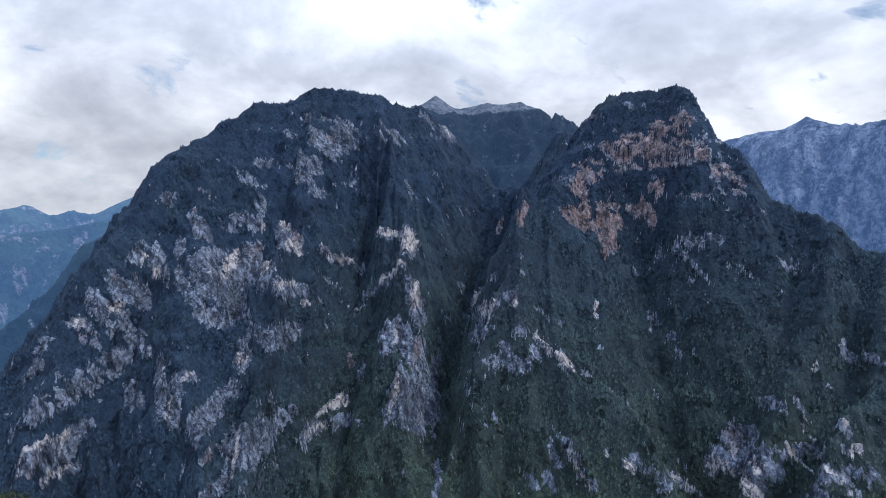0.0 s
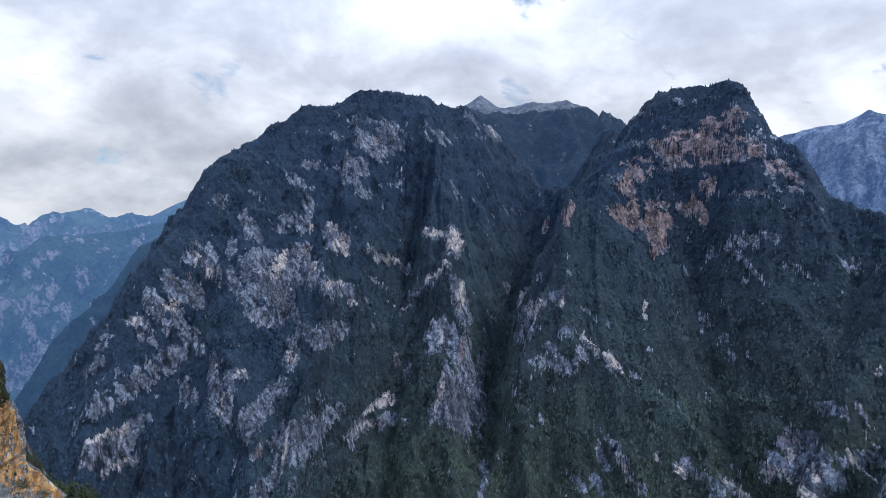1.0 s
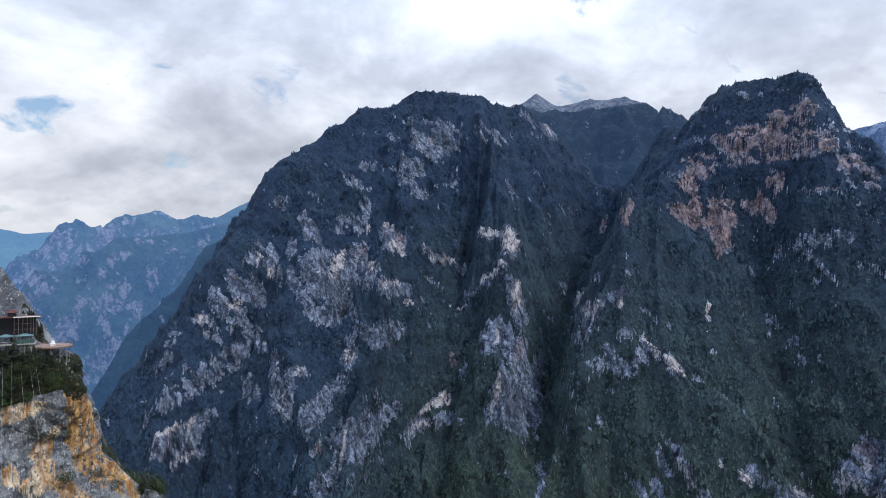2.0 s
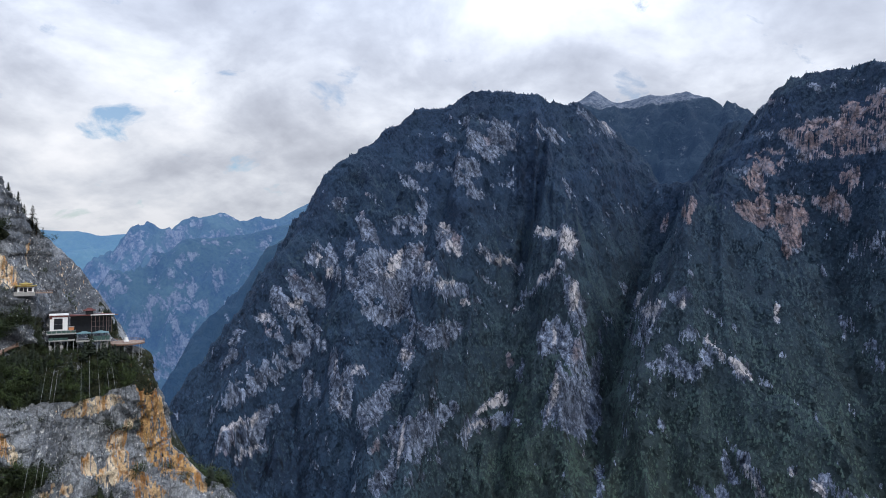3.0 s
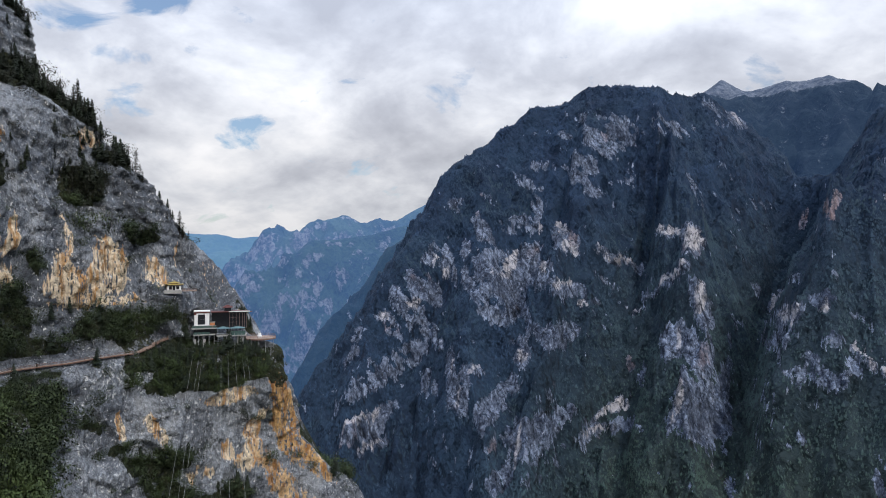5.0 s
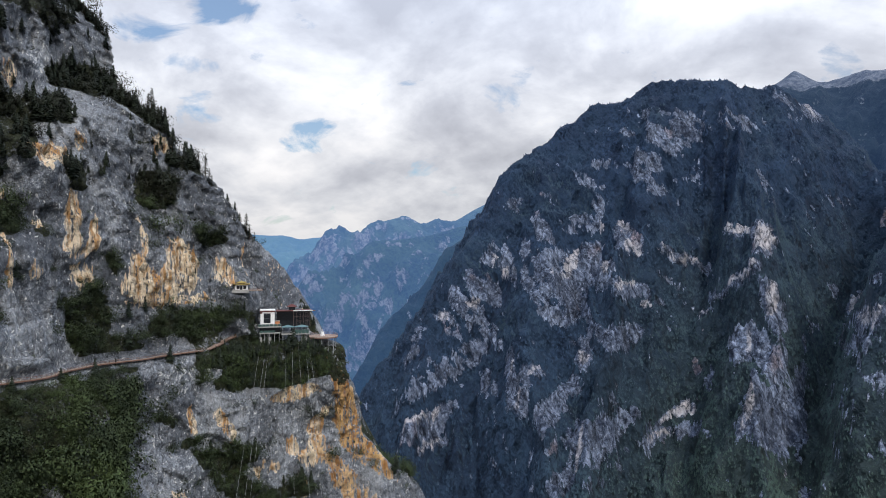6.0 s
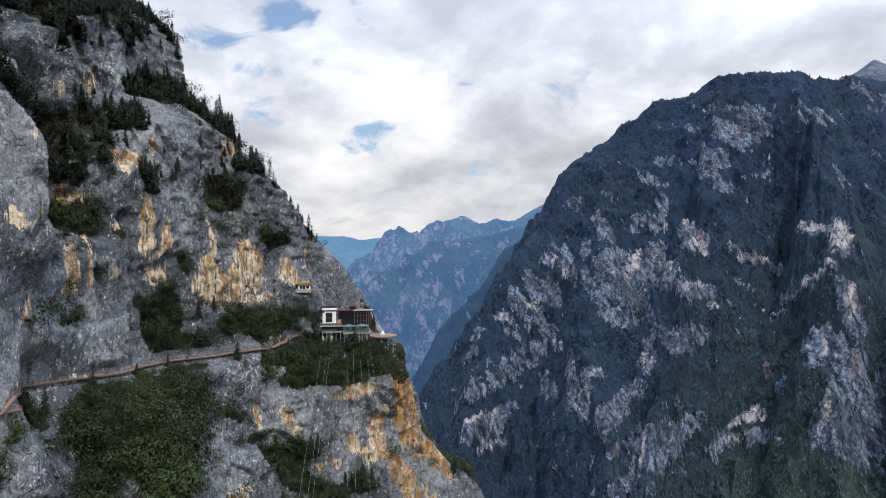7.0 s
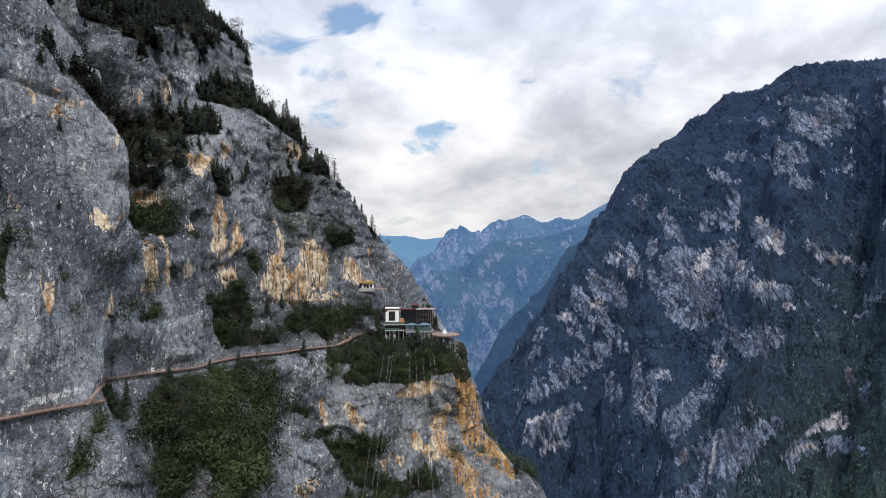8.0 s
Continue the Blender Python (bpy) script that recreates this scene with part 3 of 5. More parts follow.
FRESH_EAST = [(229, -186, 21, 9, -42, 1), (226, -340, 24, 7, -62, 1), (276, -310, 9, 8, 0, 0.9), (301, -335, 17, 8, 60, 0.9),
    (191, -144, 20, 10, -50, 0.9), (199, -166, 6, 10, 0, 1), (469, -343, 21, 12, 0, 0.9), (489, -313, 12, 7, 0, 0.8), (576, -259, 10, 7, 0, 0.8),
    (549, -297, 25, 3, -48, 1), (140, -69, 11, 11, 0, 0.9), (92, -95, 24, 7, 62, 0.8), (307, -90, 5, 15, 0, 1), (617, -175, 4, 8, 0, 1),
    (417, -379, 26, 9, -15, 0.8), (575, -223, 11, 4, -75, 0.9)]
WOOD_TOP = [(146, 121, 27, 13, 0, 1.1), (187, 142, 15, 12, -30, 1.1), (196, 130, 11, 4, -60, 0.9), (105, 106, 9, 4.3, -40, 0.7),
    (63, 64, 1.7, 5, 0, 0.95), (73, 65, 6, 3.3, -40, 1.1), (82, 61, 6, 2.5, -45, 1.1), (89, 56, 4.9, 2.4, -50, 1.1), (115, 62, 4.6, 2.7, -50, 0.9),
    (115, 84, 9, 3.1, 0, 0.5), (144, 98, 17, 2.3, 0, 0.6), (176, 87, 20, 8, 10, 1.15), (142, 65, 18, 9, 20, 1.2), (123, 51, 11, 12, 0, 1.2),
    (190, 85, 18, 7, -25, 1.15), (201, 75, 19, 7, -35, 1.15)]
WOOD_MID = [(125, 43, 8, 5, 20, 1), (119, 34, 6, 6, 0, 1.05), (192, 56, 10, 3.2, -10, 0.95), (149, 36, 6, 8, -30, 1.1), (195, 35, 11, 8, 20, 1.1),
    (213, 50, 11, 4.3, 0, 0.8), (118, 18, 7, 6, 0, 1.15), (222, 14, 9, 3.3, 0, 0.95), (133, 13, 3.9, 2.2, 0, 0.9), (55, 1, 2.2, 11, 0, 1.05),
    (165, 0, 1.8, 5, 0, 0.9), (154, -23, 12, 14, 0, 1.15), (162, -36, 16, 6, 0, 1.15), (144, -16, 7, 3.1, 0, 0.9), (204, -30, 22, 8, 0, 1.2),
    (225, -28, 15, 7, 0, 0.95)]
WOOD_LOW = [(214, -39, 23, 6, 0, 1.1), (107, -18, 8, 2, 0, 0.75), (85, -17, 10, 1.5, 0, 0.6), (89, -37, 4.2, 1.7, 0, 0.8),
    (118, -56, 19, 13, -10, 1.2), (128, -69, 25, 15, 0, 1.2), (108, -71, 11, 12, 0, 1.2), (147, -57, 20, 13, 0, 1.2), (176, -69, 11, 4.7, 0, 1),
    (89, -44, 8, 2.7, -52, 0.85), (138, -48, 16, 5, 0, 1.15), (73, -54, 11, 2.4, 55, 0.95), (221, -44, 28, 8, 0, 1.2), (244, -50, 31, 7, 0, 1.2),
    (261, -52, 15, 4.8, -30, 1.1), (231, -56, 25, 5, 0, 1)]
WOOD_FOOT = [(116, 108, 11, 7, -20, 1), (124, 100, 11, 5, -10, 1), (151, 110, 15, 3.5, -10, 0.8), (123, 88, 11, 3.7, 0, 0.8), (150, 93, 9, 2.3, 0, 0.5),
    (296, -110, 9, 5, -30, 1.2), (206, -52, 15, 5, 0, 0.8), (214, -92, 11, 9, 0, 1), (203, -90, 11, 4.7, 0, 1.1), (215, -103, 17, 8, -40, 1), (231, -114, 25, 5, 0, 1),
    (194, -80, 6, 2.7, 0, 0.9), (201, -26, 14, 6, 0, 0.9), (263, -56, 7, 6, -60, 0.8), (70, -15, 2.1, 1.9, 0, 0.5), (59, -22, 6, 1.5, 10, 0.5)]
BARE = [(119, 27, 3.5, 3.2, 0, 1), (174, -79, 11, 11, 0, 1), (141, -61, 7, 2.3, 0, 0.8), (183, -97, 20, 7, 0, 1), (118, -73, 2.8, 3, 0, 0.9), (120, -79, 7, 3.4, 0, 0.8),
    (172, -59, 6, 6, 0, 0.9), (194, -39, 12, 7, 0, 0.9), (227, -32, 6, 6, 0, 0.7), (138, 78, 17, 11, -10, 0.8), (174, -39, 8, 2.7, 0, 0.6)]
OCHRE_HIGH = [(120, 26, 4.5, 4, 0, 1.1), (135, 78, 4.2, 7, 0, 1), (121, 71, 2.1, 3.7, 0, 0.8), (62, 48, 1.7, 2.3, 0, 0.9), (69, 44, 2.8, 1.9, 0, 1.05),
    (72, 48, 5, 1.5, -20, 0.9), (88, 39, 2.3, 6, -50, 0.75), (138, 44, 10, 5, 0, 1.15), (154, 52, 4.1, 5, 0, 0.9), (202, 59, 9, 4.8, 0, 1.05),
    (80, 14, 4.1, 2.7, -15, 1.05), (87, 13, 4.2, 1.5, 0, 0.9), (56, 17, 3.2, 1.7, 0, 0.8), (132, 14, 3.9, 1.5, 0, 1), (147, 17, 4.8, 14, 0, 1.1),
    (158, 12, 2.4, 8, 0, 1.15), (152, -4, 7, 6, 0, 1.1)]
OCHRE_BELT = [(149, 7, 9, 5, 0, 0.95), (108, 0, 4.1, 10, 0, 1.1), (117, 1, 1.9, 11, 0, 1.15), (106, -9, 4.9, 1.6, 0, 1.05),
    (127, -3, 3.5, 4.3, 0, 0.85), (64, -8, 2.3, 5, 0, 1.05), (87, -14, 2.3, 3.7, 0, 0.95), (84, -21, 1.5, 1.8, 0, 0.8), (179, -6, 10, 10, 0, 1.15),
    (183, 10, 1.7, 12, 0, 0.95), (202, -1, 10, 13, 0, 1.4), (192, -10, 9, 10, 0, 1.25), (196, -17, 25, 2.3, 0, 1.15), (227, -4, 6, 8, 0, 0.85),
    (241, 1, 3, 11, 0, 0.95), (189, 36, 4.8, 4, 0, 0.6)]
OCHRE_NOSE = [(262, -60, 12, 3.9, -68, 1.15), (271, -74, 20, 5, -68, 1.0), (274, -89, 21, 5, -68, 1.0), (276, -101, 16, 5, -60, 0.9),
    (266, -112, 29, 7, -70, 0.78), (243, -65, 9, 5, 0, 0.95), (249, -64, 6, 2.6, 0, 0.85), (257, -88, 17, 3.9, 75, 1.1), (254, -98, 8, 3.9, 0, 1.15),
    (247, -94, 3.1, 6, 0, 0.9), (227, -98, 3.6, 4, 0, 1.15), (236, -101, 3.3, 2.6, 0, 1.05), (195, -69, 2.4, 6, 0, 1.15),
    (210, -76, 9, 3.1, -60, 1.15), (176, -98, 10, 3.3, 0, 0.9), (249, -112, 2.2, 6, 0, 0.95)]
PALE_WALL = [(188, -82, 22, 19, 0, 0.60), (238, -82, 32, 24, 0, 0.62), (60, -48, 20, 20, 0, 0.60), (108, -29, 30, 11, 0, 0.66), (61, -20, 12, 14, 0, 0.35),
    (200, -50, 30, 10, 0, 0.66), (150, -92, 24, 14, 0, 0.58)]
PALE_ROCK = [(150, 87, 11, 6, 0, 0.8), (156, 61, 10, 3.8, 0, 0.5), (109, -35, 14, 6, 0, 0.5), (106, -39, 20, 1.5, 5, 0.95), (66, -37, 10, 1.5, 5, 1),
    (74, -43, 11, 2.1, 0, 0.7), (194, -39, 14, 7, 0, 0.6), (201, -48, 22, 2, 0, 0.9), (172, -80, 9, 11, 0, 0.6), (183, -96, 17, 6, 0, 0.65),
    (123, -29, 4.9, 4.7, 0, 0.5), (235, -57, 26, 7, 0, 0.4), (78, 58, 6, 3.7, 0, 0.4), (56, -8, 4.1, 1.6, 0, 0.7), (78, -65, 6, 2.2, 0, 0.6),
    (172, -19, 13, 6, 0, 0.4)]
M1_CREST = [(-912, 1140, -341), (-873, 1208, -252), (-828, 1275, -175), (-788, 1335, -92), (-758, 1420, 38), (-728, 1503, 140), (-713, 1576, 237), (-642, 1671, 325), (-580, 1736, 387), (-503, 1791, 455), (-421, 1832, 480), (-346, 1868, 508), (-235, 1885, 498), (-159, 1913, 479), (-92, 1958, 478), (-8, 2050, 443), (103, 2148, 376)]
M1_B = [(-207, 1879, 482), (-123, 1655, 245), (-84, 1528, 77), (-101, 1446, -29), (-55, 1369, -124), (-93, 1257, -235), (-64, 1168, -321), (-45, 1059, -401), (-36, 929, -473)]
M1_C = [(-627, 1666, 324), (-590, 1487, 88), (-513, 1410, -41), (-545, 1279, -195), (-445, 1168, -341), (-377, 1065, -431), (-324, 967, -492)]
M1_D = [(-761, 1487, 72), (-778, 1329, -109), (-757, 1190, -264), (-699, 1072, -388), (-638, 957, -462)]
M1_E = [(-365, 1834, 459), (-344, 1624, 197), (-386, 1439, -17), (-348, 1346, -158), (-361, 1197, -308), (-334, 1079, -409), (-306, 963, -481)]
M2_CREST = [(334, 1870, 377), (369, 1762, 361), (371, 1659, 384), (422, 1554, 413), (486, 1493, 403), (526, 1458, 402), (544, 1430, 389), (558, 1403, 343), (590, 1368, 269), (616, 1346, 240), (632, 1327, 167), (638, 1313, 142), (694, 1273, 121), (718, 1237, 93), (734, 1192, 74), (754, 1144, 30), (769, 1110, 15), (793, 1005, -82), (799, 895, -183)]
M2_F = [(377, 1596, 378), (282, 1473, 192), (176, 1409, 115), (140, 1313, -50), (72, 1238, -145), (55, 1159, -237), (80, 1067, -312), (98, 965, -391)]
M2_G = [(145, 1302, -61), (228, 1199, -182), (295, 1132, -222), (358, 1030, -260), (382, 935, -314), (389, 845, -357), (375, 774, -394)]
M2_I = [(638, 1313, 142), (595, 1212, -14), (504, 1155, -135), (439, 1106, -227)]
M2_J = [(734, 1192, 74), (652, 1101, -51), (562, 1037, -158), (476, 992, -238), (396, 940, -307), (338, 866, -366)]
M2_K = [(769, 1110, 15), (682, 1011, -118), (585, 943, -210), (514, 881, -280), (447, 804, -347)]

COL = [(-84, 2158, 435), (30, 2110, 340), (138, 2045, 257), (253, 1954, 272), (341, 1869, 340), (377, 1801, 366)]

# lines of the gully beds
GULLY_MAIN = [(161, 1893, 159), (104, 1787, 58), (52, 1629, -76), (17, 1490, -174), (9, 1350, -276), (20, 1220, -356), (49, 1089, -413), (55, 958, -446)]
GULLY_EAST = [(421, 1419, -4), (425, 1324, -108), (428, 1228, -198), (423, 1144, -274), (420, 1028, -327), (405, 914, -370)]
GULLY_WEST = [(-193, 1689, 145), (-217, 1575, -4), (-232, 1472, -121), (-236, 1380, -210), (-269, 1282, -285), (-292, 1195, -338), (-288, 1082, -391), (-262, 955, -444)]
GULLY_FLANK = [(-665, 1553, 147), (-662, 1445, -4), (-663, 1323, -132), (-634, 1214, -249), (-579, 1130, -330), (-514, 1040, -394)]
GULLY_CORNER = [(709, 1078, -88), (633, 1037, -158), (579, 1005, -206), (528, 976, -243)]


def massif_height(x, y):
    wx = x + 14 * fbm(x * 0.012, y * 0.012, 0.0, 3, 11)
    wy = y + 14 * fbm(x * 0.012, y * 0.012, 5.0, 3, 12)
    h = ridge_height(wx, wy, M1_CREST, 1.75, 8)
    for line, slope in ((M1_B, 1.75), (M1_C, 1.45), (M1_D, 1.4), (M1_E, 1.5)):
        h = soft_max(h, ridge_height(wx, wy, line, slope, 10), 14)
    h2 = ridge_height(wx, wy, M2_CREST, 1.85, 8)
    for line, slope in ((M2_F, 1.5), (M2_G, 1.4), (M2_I, 1.5), (M2_J, 1.4), (M2_K, 1.4)):
        h2 = soft_max(h2, ridge_height(wx, wy, line, slope, 10), 14)
    h = soft_max(soft_max(h, h2, 18), ridge_height(wx, wy, COL, 1.1, 14), 18)
    # gullies cut into the slopes, and sharper spurs between them
    keep = smooth(25, 150, -np.maximum(ridge_height(wx, wy, [(p, q, 0.0) for p, q, _ in M1_CREST], 1.0), ridge_height(wx, wy, [(p, q, 0.0) for p, q, _ in M2_CREST], 1.0)))
    for line, deep, wide in ((GULLY_MAIN, 150, 85), (GULLY_EAST, 190, 100), (GULLY_WEST, 125, 75), (GULLY_FLANK, 75, 55), (GULLY_CORNER, 70, 50)):
        d = -ridge_height(wx, wy, [(p, q, 0.0) for p, q, _ in line], 1.0)
        h = h - keep * deep * np.exp(-(d / wide) ** 1.5)
    for line, tall, wide in ((M1_B, 45, 38), (M1_C, 30, 40), (M1_D, 25, 40), (M1_E, 30, 40), (M2_F, 35, 42), (M2_G, 40, 40), (M2_J, 40, 42), (M2_K, 25, 40)):
        d = -ridge_height(wx, wy, [(p, q, 0.0) for p, q, _ in line[2:]], 1.0)
        h = h + keep * 1.6 * tall * (np.exp(-(d / wide) ** 1.3) - 0.2) * smooth(260, 60, d)
    # ravines that run down the slopes
    return h + keep * 44 * fbm(x * 0.011 + 2.0 * fbm(x * 0.003, y * 0.003, 1.0, 2, 14), y * 0.0028, 0.0, 3, 13, 0.5, True)


def spots(u, v, rows):
    """How strongly points lie within tilted oval patches: u, v, half width, half height, tilt, weight."""
    field = np.zeros(u.shape)
    for uc, vc, ru, rv, tilt, weight in rows:
        c, s = math.cos(radians(tilt)), math.sin(radians(tilt))
        du, dv = u - uc, v - vc
        d = np.hypot((c * du + s * dv) / ru, (c * dv - s * du) / rv)
        field = np.maximum(field, weight * smooth(1.4, 0.65, d))
    return field


def facets(u, v, size, seed, tilt=0.35, level=False):
    """Broken rock: cells with a flat, randomly tilted face each; level: one chance value from 0 to 1 for each cell."""
    gu, gv = np.floor(u / size), np.floor(v / size)
    best, out = np.full(u.shape, 1e9), np.zeros(u.shape)

    def chance(i, j, k):
        s = np.sin(i * 127.1 + j * 311.7 + (seed + k) * 74.7) * 43758.5453
        return s - np.floor(s)
    for di in (-1, 0, 1):
        for dj in (-1, 0, 1):
            i, j = gu + di, gv + dj
            du, dv = u - (i + chance(i, j, 1)) * size, v - (j + chance(i, j, 2)) * size
            d = du * du + dv * dv
            h = tilt * ((2 * chance(i, j, 3) - 1) * du + (2 * chance(i, j, 4) - 1) * dv + (chance(i, j, 5) - 0.5) * size)
            h = chance(i, j, 6) if level else h
            near = d < best
            best, out = np.where(near, d, best), np.where(near, h, out)
    return out


def crest_gap(x, y):
    """Distance in plan to the two main crests."""
    return -np.maximum(ridge_height(x, y, [(p, q, 0.0) for p, q, _ in M1_CREST], 1.0), ridge_height(x, y, [(p, q, 0.0) for p, q, _ in M2_CREST], 1.0))


def massif_detail(x, y, h):
    n = 30 * fbm(x * 0.0105, y * 0.007, h * 0.002, 5, 21, 0.52, True)
    n += 7 * fbm(x * 0.05, y * 0.04, h * 0.02, 3, 22, 0.55)
    n += 20 * smooth(60, -120, x) * smooth(15, 90, crest_gap(x, y)) * fbm((x + 0.8 * h) * 0.017, (x - h) * 0.0035, 0.0, 3, 24, 0.5, True)
    h = strata(h + n - 10, x, y, 64.0, 0.16, 31)
    return strata(h, x, y, 21.0, 0.08, 32)


def build_massif():
    xs = np.arange(-1040, 900, 2.8)
    ys = np.concatenate([np.arange(780, 1000, 5.0), np.arange(1000, 1930, 2.7), np.arange(1930, 2260, 8.0)])
    x, y = np.meshgrid(xs, ys)
    h = massif_detail(x, y, massif_height(x, y))
    slope = facing(x, y, h)
    nz = slope[2]
    sx = x + 7 * fbm(x * 0.05, y * 0.05, h * 0.05, 3, 45)
    sz = h + 7 * fbm(x * 0.05, y * 0.05, h * 0.05, 3, 46)
    east = np.maximum(spots(sx, sz, EAST_FACE), spots(sx, sz, EAST_LOW[:4]))
    field = np.maximum.reduce([spots(sx, sz, k) for k in (FLANK_HIGH, FLANK_LOW, FLANK_FOOT, CROWN, RIB, RIB_FOOT, EAST_LOW, SPUR, SPUR_FOOT, CORNER)] + [east])
    fresh = np.maximum.reduce([spots(sx, sz, k) for k in (FRESH_WEST, FRESH_RIB, FRESH_EAST)])
    field = np.maximum(field, 0.9 * fresh)
    # the western beds dip to the east, those of the eastern summit lie almost level
    level = smooth(120, 260, x) * smooth(60, 160, h)
    across, along = x + 0.9 * h, x - h
    run = (1 - level) * fbm(across * 0.026, along * 0.007, y * 0.004, 4, 41) + level * fbm(x * 0.014, (h + 0.15 * x) * 0.045, 0.0, 4, 41)
    fine = fbm(across * 0.09, along * 0.04, y * 0.02, 3, 43)
    slabs = facets(sx + 0.7 * sz, 0.6 * (sz - 0.6 * sx), 22.0, 35, 0.0, True) + 0.6 * facets(sx + 0.7 * sz, 0.6 * sz, 9.0, 36, 0.0, True) - 0.8
    broken = 0.05 * smooth(-300, -380, x) * smooth(360, 300, h) + 0.10 * level * smooth(720, 600, x)
    score = 0.94 * field * (1 + 1.3 * level * (fbm(x * 0.05, h * 0.085, 0.2, 3, 48) - 0.22)) + 0.50 * run + 0.55 * fine + 0.34 * slabs + 0.35 * (0.52 - nz) + broken - 0.03
    rock = smooth(0.34, 0.72, score)
    crag = 9.0 * fbm(across * 0.045, y * 0.03, h * 0.01, 4, 44, 0.6, True)
    t = (h + 0.5 * x) / 13.0 + 1.2 * fbm(x * 0.03, y * 0.03, h * 0.02, 3, 47)
    crag = crag + 11.0 * (smooth(0.35, 0.65, t - np.floor(t)) - (t - np.floor(t)))
    bare = smooth(0.3, 0.7, rock)
    h = h + bare * (2.0 + 0.3 * crag) + bare * smooth(10, 70, crest_gap(x, y)) * (facets(x + 0.9 * h, y + 0.3 * h, 30.0, 33, 0.55) + facets(x + 0.7 * h, y + 0.3 * h, 12.0, 34, 0.35))
    ochre = np.maximum(0.75 * smooth(0.35, 0.62, east), 0.5 * smooth(0.45, 0.6, fbm(x * 0.02, y * 0.02, h * 0.02, 3, 42)))
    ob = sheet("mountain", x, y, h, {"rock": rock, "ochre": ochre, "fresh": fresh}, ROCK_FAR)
    tagged(ob, "steep grey limestone mountain, dark conifer forest on its slopes", "mountain", kind="structure")
    return x, y, h, slope, slope[1], nz, rock


def build_range(name, label, line, mat, slope, reach, step, rocky, seed, bare_above=9999.0, ribs=0.0):
    pts = np.array(line, float)
    lo, hi = pts.min(0) - reach, pts.max(0) + reach
    x, y = np.meshgrid(np.arange(lo[0], hi[0], step), np.arange(lo[1], hi[1], step))
    wx = x + 12 * fbm(x * 0.012, y * 0.012, 0.0, 3, seed)
    wy = y + 12 * fbm(x * 0.012, y * 0.012, 3.0, 3, seed + 1)
    h = ridge_height(wx, wy, line, slope, 10)
    d = smooth(0, 300, ridge_height(wx, wy, line, 0.0) - h)
    h = h + ribs * smooth(40, 220, ridge_height(wx, wy, line, 0.0) - h) * fbm(x * 0.010, y * 0.010, 0.0, 3, seed + 8, 0.5, True)
    h = h + (0.03 + 0.97 * d) * 112 * fbm(x * 0.0075, y * 0.0075, 0.0, 6, seed + 2, 0.55, True) - 2
    nx, ny, nz = facing(x, y, h)
    rock = smooth(0.62, 0.40, nz + 0.75 * fbm(x * 0.02, y * 0.02, h * 0.012, 6, seed + 4, 0.68) - rocky)
    rock = np.maximum(rock * (0.62 if bare_above > 9000 else 0.25) + (0.35 if rocky > 0.2 else 0.0), smooth(-25, 15, h - bare_above + 45 * fbm(x * 0.01, y * 0.01, 0.0, 4, seed + 6)))
    ob = sheet(name, x, y, np.maximum(h, -720), {"rock": rock, "ochre": rock * 0}, mat)
    tagged(ob, label, "mountain range", kind="structure")


massif = build_massif()
M0_CREST = [(-223, 2992, 629), (-103, 2978, 743), (-37, 2960, 783), (21, 2960, 733), (58, 2949, 717), (171, 2925, 735), (348, 2879, 731), (405, 2831, 681), (451, 2763, 613), (542, 2645, 547), (660, 2515, 417)]
M3_CREST = [(1072, 2909, 456), (1249, 2783, 543), (1327, 2690, 556), (1393, 2634, 556), (1468, 2559, 600), (1524, 2467, 536), (1560, 2421, 509), (1576, 2374, 535), (1599, 2298, 522), (1633, 2150, 452), (1660, 2001, 296)]
L1 = [(-1060, 2264, 303), (-1097, 2191, 155), (-1112, 2150, 111), (-1157, 2080, 52), (-1197, 1987, -67), (-1247, 1885, -185), (-1289, 1783, -344), (-1316, 1700, -460)]
L2 = [(-1343, 2683, 190), (-1429, 2615, 167), (-1510, 2534, 134), (-1602, 2454, 119), (-1664, 2375, 105), (-1700, 2325, 91), (-1730, 2252, 27), (-1793, 2125, -54), (-1822, 2046, -118), (-1829, 1918, -288)]
L3 = [(-1509, 3378, 416), (-1613, 3308, 341), (-1711, 3224, 266), (-1763, 3162, 232), (-1818, 3107, 239), (-1882, 3045, 221), (-1911, 3004, 241), (-1949, 2967, 262), (-1985, 2931, 248), (-2054, 2859, 199), (-2098, 2801, 182), (-2174, 2717, 159), (-2219, 2628, 101), (-2258, 2515, -8), (-2287, 2421, -101), (-2329, 2266, -296)]
L4 = [(-3404, 2943, 237), (-3211, 3080, 197), (-3126, 3139, 191), (-3050, 3186, 195), (-2957, 3245, 167), (-2756, 3366, 187), (-2465, 3523, 211)]
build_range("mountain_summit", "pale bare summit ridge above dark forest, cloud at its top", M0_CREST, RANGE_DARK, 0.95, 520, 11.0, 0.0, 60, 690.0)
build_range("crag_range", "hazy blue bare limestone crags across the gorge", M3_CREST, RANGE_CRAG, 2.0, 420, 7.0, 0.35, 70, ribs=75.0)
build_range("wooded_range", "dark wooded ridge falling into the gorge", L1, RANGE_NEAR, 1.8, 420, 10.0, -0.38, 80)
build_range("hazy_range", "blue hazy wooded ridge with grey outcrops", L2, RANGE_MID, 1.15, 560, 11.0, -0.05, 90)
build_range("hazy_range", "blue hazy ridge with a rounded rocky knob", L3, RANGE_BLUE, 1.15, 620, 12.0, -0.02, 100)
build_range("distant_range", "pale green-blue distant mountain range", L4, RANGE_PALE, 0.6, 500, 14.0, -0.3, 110)


